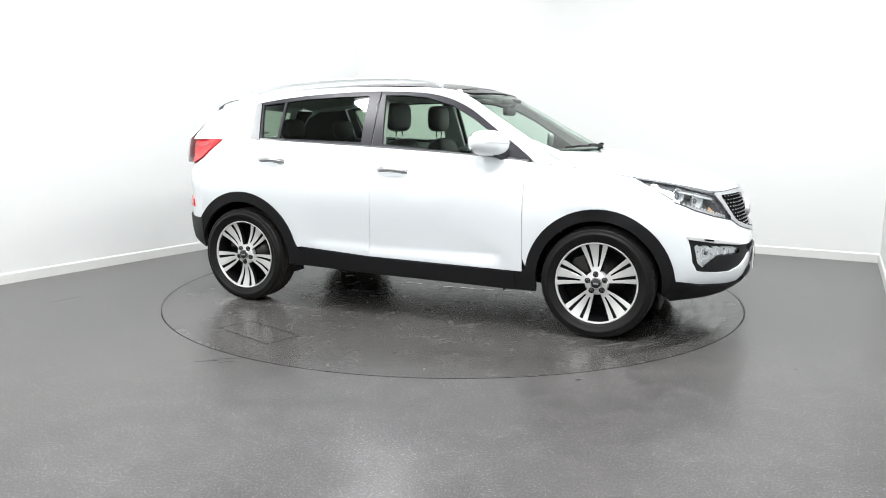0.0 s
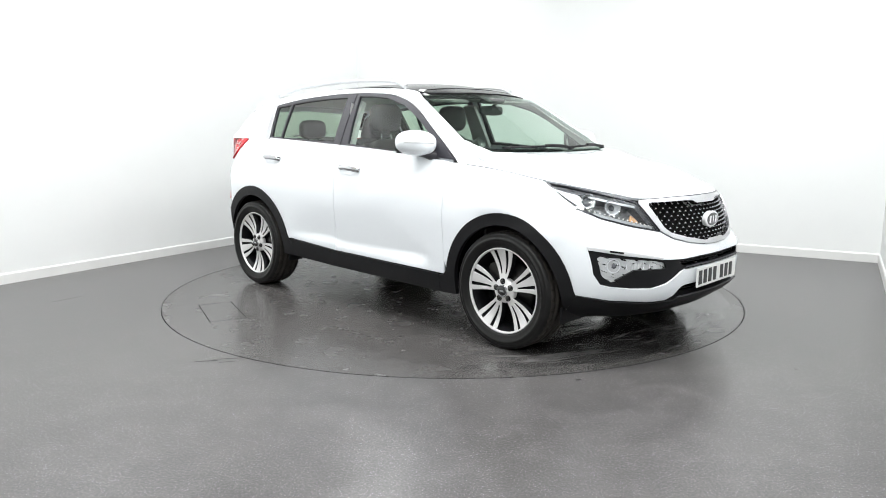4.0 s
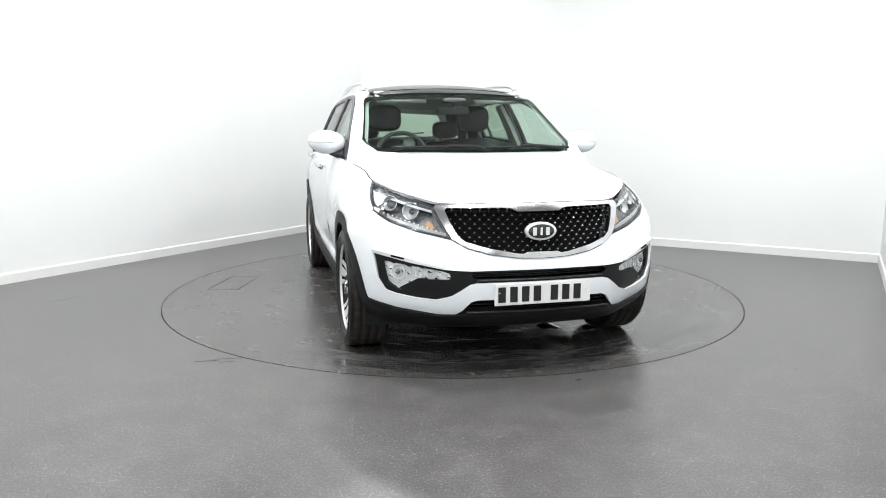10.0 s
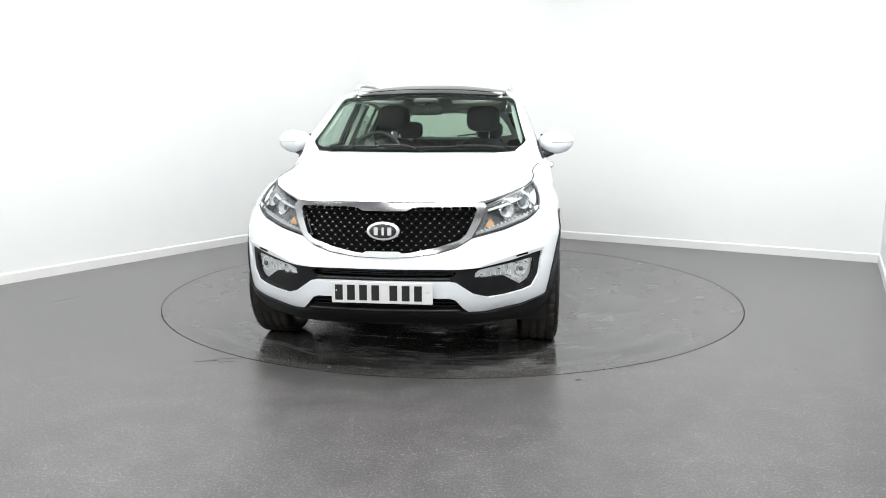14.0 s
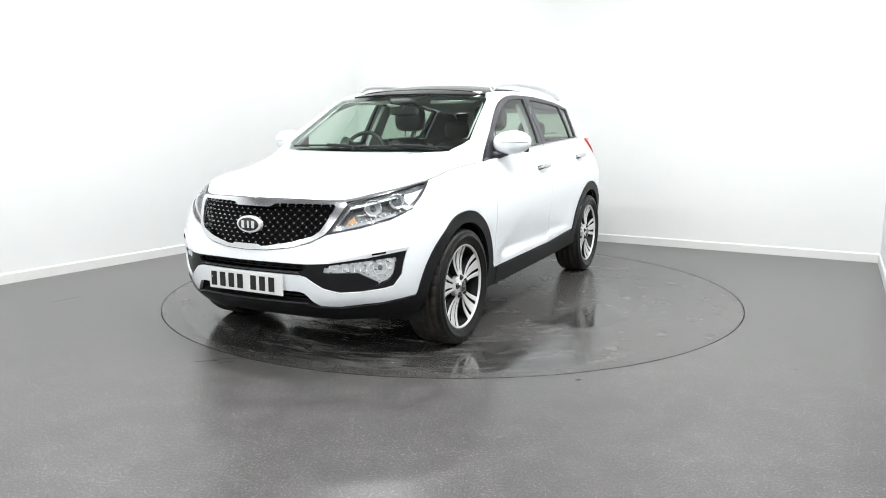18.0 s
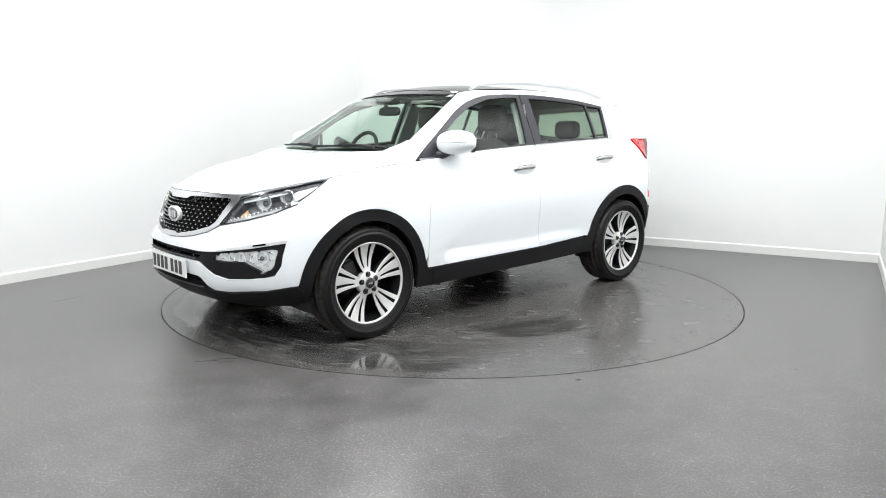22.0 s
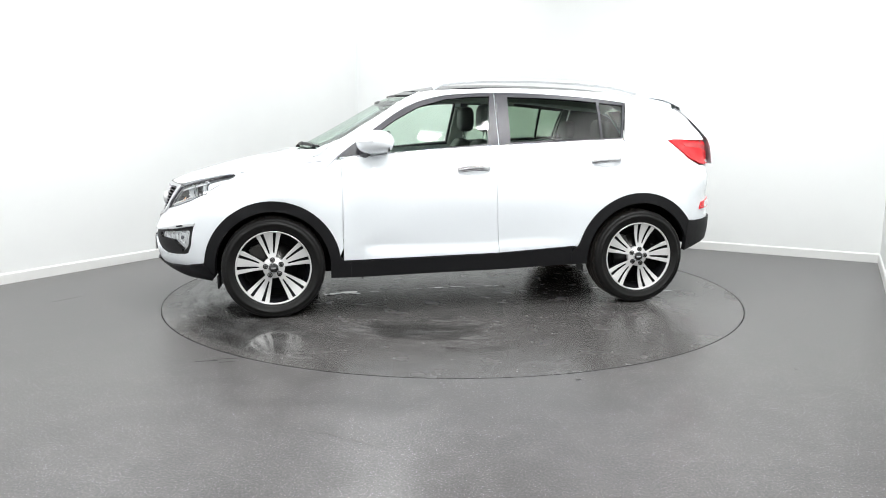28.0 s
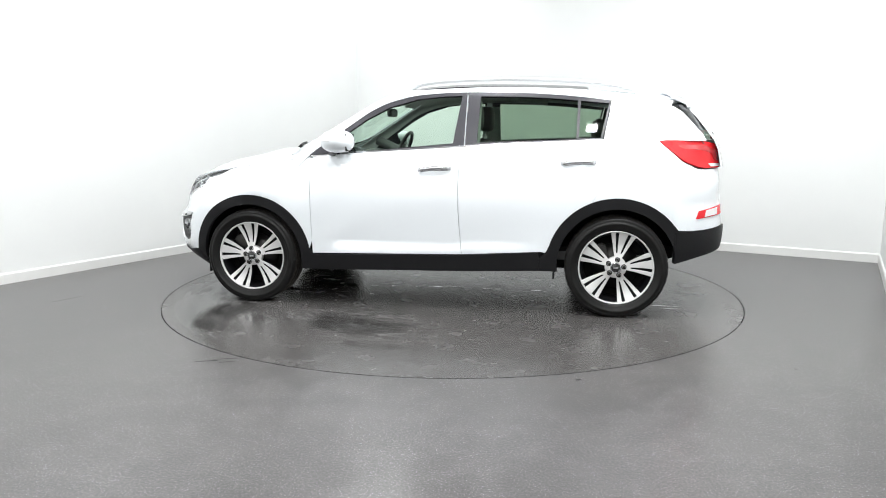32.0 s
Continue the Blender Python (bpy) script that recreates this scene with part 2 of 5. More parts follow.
def patch(outline, fn, step=0.04, holes=(), thick=0.012, off=0.0, round_=0, lip=0.004):
    """A sheet of some thickness that lies on the surface fn(u, v), cut along an outline, with a turned-in edge."""
    if round_:
        outline = soften(outline, round_)
    loops = [resample(outline, step)] + [resample(h, step) for h in holes]
    co, ed = [], []
    for lp in loops:
        k = len(co)
        co += lp
        ed += [(k + i, k + (i + 1) % len(lp)) for i in range(len(lp))]
    us, vs_ = [p[0] for p in loops[0]], [p[1] for p in loops[0]]
    nu, nv = int((max(us) - min(us)) / step) + 1, int((max(vs_) - min(vs_)) / step) + 1
    for i in range(nu):
        for j in range(nv):
            u, v = min(us) + (i + 0.5 + 0.03 * (j % 2)) * step, min(vs_) + (j + 0.5) * step
            if within(loops[0], u, v) and not any(within(h, u, v) for h in loops[1:]):
                if all((u - a) ** 2 + (v - b) ** 2 > (0.45 * step) ** 2 for lp in loops for a, b in lp):
                    co.append((u, v))
    out = geometry.delaunay_2d_cdt([Vector(c) for c in co], ed, [], 0, 1e-7)
    pts, tris = out[0], out[2]
    keep = []
    for t in tris:
        u, v = sum(pts[i].x for i in t) / 3, sum(pts[i].y for i in t) / 3
        if within(loops[0], u, v) and not any(within(h, u, v) for h in loops[1:]):
            keep.append(tuple(t))
    tops, lows, ns, e = [], [], [], 0.004
    for p in pts:
        a = Vector(fn(p.x, p.y))
        n = (Vector(fn(p.x + e, p.y)) - Vector(fn(p.x - e, p.y))).cross(Vector(fn(p.x, p.y + e)) - Vector(fn(p.x, p.y - e)))
        n = n.normalized() if n.length > 1e-12 else Vector((0, 0, 1))
        if n.dot(a - Vector((a.x * 0.75, 0, 0.55))) < 0:
            n = -n
        ns.append(n)
        tops.append(a + n * off)
        lows.append(a + n * (off - (thick or 0.01)))
    turn = sum((tops[b] - tops[a]).cross(tops[c] - tops[a]).dot(ns[a]) for a, b, c in keep)
    if turn < 0:
        keep = [tuple(reversed(t)) for t in keep]
    use = {}
    for t in keep:
        for i in range(3):
            use.setdefault(frozenset((t[i], t[(i + 1) % 3])), []).append((t[i], t[(i + 1) % 3]))
    verts = [tuple(v) for v in tops] + [tuple(v) for v in lows]
    rim = []
    n = len(tops)
    if thick == 0:
        return verts[:n], list(keep), True, ns
    faces = list(keep) + [(t[2] + n, t[1] + n, t[0] + n) for t in keep]
    for pair in use.values():
        if len(pair) == 1:
            i, j = pair[0]
            k = len(verts)
            verts += [tuple(tops[i]), tuple(tops[j]), tuple(lows[i]), tuple(lows[j])]
            faces.append((k + 1, k, k + 2, k + 3))
            side = (tops[j] - tops[i]).cross(ns[i]).normalized()
            rim += [side] * 4
    return verts, faces, True, ns + [-q for q in ns] + rim


def grid(rows, closed=False):
    """A sheet through rows of points."""
    n, m = len(rows), len(rows[0])
    verts = [tuple(p) for r in rows for p in r]
    faces = []
    for i in range(n - 1):
        for j in range(m if closed else m - 1):
            k = (j + 1) % m
            faces.append((i * m + j, i * m + k, (i + 1) * m + k, (i + 1) * m + j))
    return verts, faces


def shell(rows, thick):
    """A sheet with thickness, inwards from its own normals."""
    v, f = grid(rows)
    me = bpy.data.meshes.new("tmp")
    me.from_pydata(v, [], f)
    ns = [tuple(x.normal) for x in me.vertices]
    bpy.data.meshes.remove(me)
    n, m = len(rows), len(rows[0])
    low = [tuple(a - b * thick for a, b in zip(p, q)) for p, q in zip(v, ns)]
    k = len(v)
    faces = f + [tuple(i + k for i in reversed(q)) for q in f]
    rim = [(0, j) for j in range(m)] + [(i, m - 1) for i in range(1, n)] + [(n - 1, j) for j in range(m - 2, -1, -1)] + [(i, 0) for i in range(n - 2, 0, -1)]
    ids = [i * m + j for i, j in rim]
    verts = v + low
    for i, a in enumerate(ids):
        b = ids[(i + 1) % len(ids)]
        q = len(verts)
        verts += [v[a], v[b], low[a], low[b]]
        faces.append((q, q + 1, q + 3, q + 2))
    return verts, faces


def tube(pts, r, n=10, caps=True):
    """A round bar along points; r is one radius, a pair (across, up), or a list of radii."""
    pts = [Vector(p) for p in pts]
    rows = []
    for i, p in enumerate(pts):
        d = (pts[min(i + 1, len(pts) - 1)] - pts[max(i - 1, 0)]).normalized()
        side = d.cross(Vector((0, 0, 1)))
        side = side.normalized() if side.length > 1e-4 else Vector((1, 0, 0))
        up = side.cross(d)
        if isinstance(r, list):
            ra = rb = r[i]
        else:
            ra, rb = r if isinstance(r, tuple) else (r, r)
        rows.append([p + side * math.cos(a) * ra + up * math.sin(a) * rb for a in [2 * math.pi * k / n for k in range(n)]])
    v, f = grid(rows, True)
    if caps:
        f += [tuple(range(n)), tuple(reversed(range(len(v) - n, len(v))))]
    return v, f


def lathe(profile, n=48, cap=False):
    """Turns a profile of (radius, y) round the y axis."""
    rows = [[(r * math.cos(2 * math.pi * k / n), y, r * math.sin(2 * math.pi * k / n)) for k in range(n)] for r, y in profile]
    v, f = grid(rows, True)
    if cap:
        f.append(tuple(range(len(v) - n, len(v))))
    return v, f


def blob(c, s, e=0.45, n=20, m=14, f=None):
    """A rounded block (superellipsoid); f reshapes its points."""
    def w(a, k):
        return math.copysign(abs(a) ** k, a)
    rows = []
    for i in range(m + 1):
        p = -math.pi / 2 + math.pi * i / m
        row = []
        for j in range(n):
            t = 2 * math.pi * j / n
            q = (w(math.cos(p), e) * w(math.cos(t), e), w(math.cos(p), e) * w(math.sin(t), e), w(math.sin(p), e))
            if f:
                q = f(*q)
            row.append((c[0] + s[0] * q[0], c[1] + s[1] * q[1], c[2] + s[2] * q[2]))
        rows.append(row)
    return grid(rows, True)


def prism(profile, y0, y1):
    """A profile of (x, z) drawn out along y, with flat ends."""
    n = len(profile)
    v = [(x, y0, z) for x, z in profile] + [(x, y1, z) for x, z in profile]
    f = [(i, (i + 1) % n, n + (i + 1) % n, n + i) for i in range(n)]
    return v, f + [tuple(reversed(range(n))), tuple(range(n, 2 * n))], False


def block(c, s, bevel=0.005, rot=None):
    """A box with bevelled edges."""
    bm = bmesh.new()
    bmesh.ops.create_cube(bm, size=1)
    bmesh.ops.scale(bm, vec=s, verts=bm.verts)
    if bevel:
        bmesh.ops.bevel(bm, geom=bm.edges[:], offset=bevel, segments=2, affect="EDGES")
    if rot:
        bmesh.ops.transform(bm, matrix=rot, verts=bm.verts)
    bmesh.ops.translate(bm, vec=c, verts=bm.verts)
    bm.verts.index_update()
    v = [tuple(x.co) for x in bm.verts]
    f = [tuple(x.index for x in q.verts) for q in bm.faces]
    bm.free()
    return v, f, False


def spline(pts, n):
    """Points along a smooth line through the given ones."""
    pts = [Vector(p) for p in pts]
    ts = list(range(len(pts)))
    fs = [curve(ts, [p[k] for p in pts]) for k in range(3)]
    return [tuple(f(t * (len(pts) - 1) / (n - 1)) for f in fs) for t in range(n)]


# ---- the car's skin ----
def curve(xs, ys):
    """A smooth function through the given pairs."""
    n = len(xs)
    m = [0.0] * n
    for i in range(n):
        a, b = max(0, i - 1), min(n - 1, i + 1)
        m[i] = (ys[b] - ys[a]) / (xs[b] - xs[a])

    def f(x):
        if x <= xs[0]:
            return ys[0] + m[0] * (x - xs[0])
        if x >= xs[-1]:
            return ys[-1] + m[-1] * (x - xs[-1])
        i = 0
        while x > xs[i + 1]:
            i += 1
        h = xs[i + 1] - xs[i]
        t = (x - xs[i]) / h
        return ((2 * t**3 - 3 * t * t + 1) * ys[i] + (t**3 - 2 * t * t + t) * h * m[i]
                + (3 * t * t - 2 * t**3) * ys[i + 1] + (t**3 - t * t) * h * m[i + 1])
    return f


def ramp(x, a, b):
    t = min(1.0, max(0.0, (x - a) / (b - a)))
    return t * t * (3 - 2 * t)


half_width = curve([.15, .25, .36, .45, .55, .65, .75, .85, .95, 1.05, 1.15, 1.25],
                   [.845, .868, .886, .896, .903, .911, .918, .919, .908, .882, .838, .785])
nose = curve([.18, .26, .31, .36, .45, .55, .65, .75, .85, .90, .95, 1.0, 1.1],
             [1.93, 2.055, 2.125, 2.170, 2.190, 2.192, 2.174, 2.145, 2.11, 2.08, 2.03, 1.97, 1.82])
tail = curve([.2, .35, .5, .65, .8, 1.0, 1.2, 1.3, 1.5],
             [-2.00, -2.055, -2.093, -2.095, -2.07, -2.045, -2.015, -1.97, -1.82])


def drop_front(q, z=.9):
    """How far the nose falls back towards its corners; the bumper is fuller than the bonnet."""
    return .416 * q * q + .16 * q**22 - .045 * math.exp(-((q - .48) / .20) ** 2) * ramp(.70 - z, 0, .12)


def drop_rear(q, z=1.1):
    """How far the tail falls forward towards its corners; the bumper is rounder than the lamps."""
    k = ramp(z, .75, .95)
    return (.085 - .025 * k) * q * q + .31 * q**6 * (1 - k) + .30 * q**8 * k


def width_at(x, z):
    w = half_width(z)
    # the hollow low on the doors
    u = (z - .435) / (.08 + .26 * ramp(.80 - x, 0, .65))
    if 0 < u < 1:
        w -= .018 * (1 - u) ** 1.2 * ramp(u, 0, .16) * ramp(.84 - x, 0, .20) * ramp(x, -.86, -.55)
    w -= .125 * ramp(x, .55, 1.5) * max(0.0, (z - .70) / .28) ** 1.6
    w -= (.03 + .05 * ramp(z, .8, 1.2)) * ramp(-x, 1.0, 2.0)
    # the front wing swells over the wheel
    w += .045 * math.exp(-((x - 1.28) / .24) ** 2) * ramp(z, .72, .88) * ramp(1.03 - z, 0, .10)
    return w


def inverse(fn, d):
    lo, hi = 0.0, 1.0
    for _ in range(26):
        mid = (lo + hi) / 2
        if fn(mid) < d:
            lo = mid
        else:
            hi = mid
    return lo


def on_side(x, z):
    """The body's skin at a place along the car and a height (left side)."""
    q = 1.0
    if x > nose(z) - drop_front(1, z):
        q = inverse(lambda k: drop_front(k, z), max(0.0, nose(z) - x))
    elif x < tail(z) + drop_rear(1, z):
        q = inverse(lambda k: drop_rear(k, z), max(0.0, x - tail(z)))
    return (x, q * width_at(x, z), z)


def on_front(q, z):
    """The body's skin at the nose: q is -1 to 1 across the car."""
    s = abs(q)
    x = nose(z) - drop_front(s, z)
    return (x, q * width_at(x, z), z)


def on_rear(q, z):
    s = abs(q)
    x = tail(z) + drop_rear(s, z)
    return (x, q * width_at(x, z), z)


# ---- the room ----
RADIUS = 2.226
A_LEN, B_LEN, C_LEN, JOG = 11.5, 6.27, 4.3, 2.6


def wall_slab(name, p, q, label, paint=None):
    """A wall from p to q, its face on that line, its thickness behind, with a skirting board."""
    d = (q - p).normalized()
    out = Vector((d.y, -d.x, 0))
    mid = in_room(4.5, 3.5)
    if out.dot(mid - p) > 0:
        out = -out
    t, h = 0.16, CEILING
    base = [p - d * 0.0, q, q + out * t, p + out * t]
    v = [(b.x, b.y, -0.05) for b in base] + [(b.x, b.y, h) for b in base]
    f = [(0, 1, 5, 4), (1, 2, 6, 5), (2, 3, 7, 6), (3, 0, 4, 7), (4, 5, 6, 7), (3, 2, 1, 0)]
    me = mesh(name, v, f, False)
    me.materials.append(paint or WALL)
    tagged(new(name, me), label, "wall", kind="structure")
    prof = [(0.0, 0.0), (0.0, 0.078), (0.006, 0.088), (0.016, 0.09)]
    rows = [[p - out * (0.016 - a) + Vector((0, 0, z)) for a, z in prof], [q - out * (0.016 - a) + Vector((0, 0, z)) for a, z in prof]]
    sk = mesh("baseboard", *grid(rows), False)
    sk.materials.append(SKIRT)
    tagged(new("baseboard", sk), "white painted skirting board along the wall", "skirting", kind="structure")


def build_room():
    a0, a1 = in_room(0, 0), in_room(A_LEN, 0)
    b1 = in_room(0, B_LEN)
    c1 = b1 + Vector((-0.4685, -0.883, 0)) * C_LEN
    c2 = c1 + ALONG_B * JOG
    c3 = c2 + ALONG_A * (A_LEN - C_LEN)
    wall_slab("wall_west", a1, a0, "plain white painted wall meeting a grey floor")
    wall_slab("wall_north", a0, b1, "plain white painted wall behind the turntable")
    wall_slab("wall_east", b1, c1, "short white painted return wall")
    # unseen walls, kept white to bounce light back onto the car
    wall_slab("wall_return", c1, c2, "unseen white wall of the side bay, added to bounce light")
    wall_slab("wall_bay", c2, c3, "unseen white wall of the side bay, added to bounce light")
    wall_slab("wall_south", c3, a1, "unseen white wall at the room's back, added to bounce light")
    corners = [in_room(-0.2, -0.2), in_room(A_LEN + 0.2, -0.2), in_room(A_LEN + 0.2, B_LEN + JOG + 0.6), in_room(-0.2, B_LEN + JOG + 0.6)]
    v = [(p.x, p.y, CEILING) for p in corners] + [(p.x, p.y, CEILING + 0.15) for p in corners]
    f = [(0, 1, 2, 3), (7, 6, 5, 4), (0, 4, 5, 1), (1, 5, 6, 2), (2, 6, 7, 3), (3, 7, 4, 0)]
    me = mesh("ceiling", v, f, False)
    me.materials.append(CEIL)
    tagged(new("ceiling", me), "flat grey ceiling with light panels", "ceiling", kind="structure")
    # the floor, with a round opening for the turntable
    n = 128
    rows = []
    for k in range(n):
        a = 2 * math.pi * k / n
        d = Vector((math.cos(a), math.sin(a), 0))
        far = 1e9
        for i in range(4):
            p, q = corners[i], corners[(i + 1) % 4]
            e = q - p
            det = d.x * -e.y + d.y * e.x
            if abs(det) > 1e-9:
                t = (p.x * -e.y + p.y * e.x) / det
                if t > 0:
                    far = min(far, t)
        r0 = RADIUS + 0.002
        rows.append([(d * r0) + Vector((0, 0, -0.05)), d * r0, d * (r0 + 0.4), d * ((r0 + far) / 2), d * far])
    v, f = grid(rows + [rows[0]])
    me = mesh("floor", v, [tuple(reversed(q)) for q in f], False)
    me.materials.append(FLOOR)
    floor = tagged(new("floor", me), "grey flaked resin floor, slightly glossy", "floor", kind="structure")
    # the pit below the turntable
    me = mesh("turntable_pit", *lathe_up([(2.4, -0.06), (0.0, -0.061)], 64), False)
    me.materials.append(DARK_GAP)
    tagged(new("turntable_pit", me), "dark shallow pit under the turntable", "pit", kind="structure")

    def mark(name, pts, width, label, z=0.0015, paint=None):
        vs, fs = [], []
        for (ax, ay), (bx, by) in zip(pts, pts[1:]):
            d = Vector((bx - ax, by - ay, 0)).normalized()
            s = Vector((-d.y, d.x, 0)) * width / 2
            k = len(vs)
            vs += [(ax + s.x, ay + s.y, z), (bx + s.x, by + s.y, z), (bx - s.x, by - s.y, z), (ax - s.x, ay - s.y, z)]
            fs.append((k + 3, k + 2, k + 1, k))
        part(name, (vs, fs, False), paint or SCUFF, floor, label)
    mark("floor_seam", [(-2.98, -0.58), (-2.85, -0.39)], 0.007, "thin dark seam in the floor")
    mark("scuff", [(-1.42, -1.97), (-1.30, -1.95)], 0.010, "dark scuff")
    mark("scuff", [(-1.33, -1.93), (-1.17, -1.90)], 0.008, "dark scuff")
    mark("scuff", [(-1.28, -1.985), (-1.19, -1.955)], 0.006, "dark scuff")
    mark("scratch", [(-0.975, -2.66), (-0.574, -2.888), (-0.216, -3.087)], 0.006, "faint pale scratch in the floor", paint=PALE)
    mark("spot", [(1.845, -2.05), (1.86, -2.05)], 0.012, "small dark spot")
    mark("spot", [(0.64, -2.24), (0.67, -2.235)], 0.018, "small dark spot")
    for a, b in PANELS:
        lamp = new("ceiling_light")
        lamp.matrix_world = Matrix.Translation(in_room(a, b, CEILING)) @ pose(0, 0, 0, 0, 0, -9.4)
        tagged(lamp, "square white ceiling light panel, lit", "ceiling light", "ceiling light panels")
        for c, size in (((0, 0.165, -0.03), (0.36, 0.03, 0.06)), ((0, -0.165, -0.03), (0.36, 0.03, 0.06)),
                        ((0.165, 0, -0.03), (0.03, 0.30, 0.06)), ((-0.165, 0, -0.03), (0.03, 0.30, 0.06))):
            part("frame_bar", block(c, size, 0.004), SKIRT, lamp)
        part("diffuser", block((0, 0, -0.03), (0.30, 0.30, 0.02), 0), GLOW, lamp, "glowing white diffuser")


def lathe_up(profile, n=64):
    """Turns a profile of (radius, z) round the z axis."""
    rows = [[(r * math.cos(2 * math.pi * k / n), r * math.sin(2 * math.pi * k / n), z) for k in range(n)] for r, z in profile]
    return grid(rows, True)


def build_turntable():
    """The round platform that turns with the car; x runs along the car."""
    table = new("turntable")
    tagged(table, "round grey resin turntable, wet near the car's nose", "turntable")
    rows = [[(0, 0, 0)] * 160] + [[(r * math.cos(2 * math.pi * k / 160), r * math.sin(2 * math.pi * k / 160), z) for k in range(160)]
                                  for r, z in ((0.6, 0), (1.2, 0), (1.8, 0), (RADIUS - 0.004, 0.0), (RADIUS - 0.002, -0.002), (RADIUS - 0.002, -0.05))]
    v, f = grid(rows, True)
    part("deck", (v, f, False), DISC, table)
    part("rim_edge", lathe_up([(RADIUS - 0.005, 0.0008), (RADIUS - 0.002, 0.0008), (RADIUS - 0.0015, -0.03)], 160), SEAM, table, "thin dark metal edge")

    def line(pts, width, name="hatch_seam"):
        vs, fs = [], []
        for (ax, ay), (bx, by) in zip(pts, pts[1:]):
            d = Vector((bx - ax, by - ay, 0)).normalized()
            s = Vector((-d.y, d.x, 0)) * width / 2
            k = len(vs)
            vs += [(ax + s.x, ay + s.y, 0.0015), (bx + s.x, by + s.y, 0.0015), (bx - s.x, by - s.y, 0.0015), (ax - s.x, ay - s.y, 0.0015)]
            fs.append((k + 3, k + 2, k + 1, k))
        part(name, (vs, fs, False), SEAM, table, "thin dark joint of an access hatch")
    for pts in HATCH:
        line(pts, 0.0045)
    random.seed(11)
    for x, y, a, b in ((.86, .07, .11, .05), (.98, .10, .05, .03), (.64, .06, .03, .010), (.47, .04, .025, .009), (.30, .03, .05, .010), (.14, .01, .08, .012), (-.05, 0, .09, .010),
                       (-.30, .02, .035, .010), (-.38, .01, .02, .012), (-.70, .01, .04, .012), (-1.64, .36, .10, .012), (-1.70, .44, .08, .010), (1.30, .30, .10, .06), (1.22, -.25, .07, .05)):
        n = 22
        ring = []
        for k in range(n):
            t = 2 * math.pi * k / n
            w = 1 + .28 * math.sin(3 * t + x * 9) + .18 * math.sin(7 * t + y * 40 + x) + random.uniform(-.12, .12)
            ring.append((x + a * w * math.cos(t), y + b * w * math.sin(t), .0012))
        part("puddle", ([(x, y, .0016)] + ring, [(0, 1 + k, 1 + (k + 1) % n) for k in range(n)]), WATER, table, "small puddle of clear water")
    return table


HATCH = [[(-0.90, -1.75), (-0.40, -1.93)], [(-0.40, -1.93), (-0.325, -1.70)], [(-0.325, -1.70), (-0.83, -1.53)], [(-0.83, -1.53), (-0.90, -1.75)]]


# ---- the car: surfaces ----
# x runs forward from the middle of the wheelbase, y to the car's left, z up from the ground
AXLE, HUB_Z, TRACK = 1.32, 0.347, 0.80
glass_half = curve([1.03, 1.10, 1.20, 1.30, 1.40, 1.48, 1.54, 1.60], [.868, .845, .805, .762, .715, .675, .643, .60])
screen_x = curve([1.04, 1.10, 1.16, 1.196, 1.233, 1.272, 1.313, 1.355, 1.398, 1.444, 1.49, 1.53, 1.56], [1.30, 1.205, 1.105, 1.04, .97, .899, .825, .753, .676, .595, .514, .435, .37])
hatch_x = curve([1.00, 1.10, 1.20, 1.30, 1.40, 1.50, 1.56], [-2.07, -2.05, -2.02, -1.94, -1.85, -1.75, -1.67])
roof_z = curve([-1.75, -1.4, -1.0, -.6, -.2, .1, .3, .47], [1.515, 1.57, 1.605, 1.62, 1.622, 1.605, 1.57, 1.525])
hood_mid = curve([1.0, 1.18, 1.4, 1.55, 1.7, 1.83, 1.93, 2.02, 2.09], [1.136, 1.127, 1.095, 1.065, 1.03, .994, .962, .928, .898])


bonnet_edge = curve([1.0, 1.09, 1.29, 1.49, 1.60, 1.70, 1.85, 1.94, 2.02, 2.07, 2.09], [1.06, 1.05, 1.022, .992, .977, .958, .924, .900, .897, .897, .897])


def on_glass(x, z):
    """The leaning upper side of the car."""
    return (x, glass_half(z) - .03 * ramp(x, .3, .95) - .08 * ramp(-x, 1.0, 2.0), z)


def on_screen(y, z):
    return (screen_x(z) - .33 * y * y, y, z)


def on_hatch(y, z):
    return (hatch_x(z) + .08 * y * y + .35 * max(0.0, abs(y) - .45) ** 2, y, z)


def on_roof(x, y):
    return (x, y, roof_z(x) - .045 * (abs(y) / .56) ** 2.2)


def arc(cx, cz, r, a0, a1, n=16, sx=1.0):
    """Points on a wheel arch, angles in degrees from the car's front, upwards."""
    return [(cx + sx * r * math.cos(radians(a0 + (a1 - a0) * k / n)), cz + r * math.sin(radians(a0 + (a1 - a0) * k / n))) for k in range(n + 1)]


def lamp_skin(x, z):
    """The tail lamp stands fuller than the body at its upper rear."""
    a, y, c = on_side(x, z)
    return (a, y + .05 * ramp(-x, 1.74, 1.90) * ramp(z, 1.04, 1.18), c)


def both(name, made, material, parent, label=""):
    """A part and its mirror image across the car."""
    return part(name, made, material, parent, label), part(name, flip(made), material, parent, label)


FR_OUT, FR_IN, RR_OUT, RR_IN = .452, .385, .470, .400
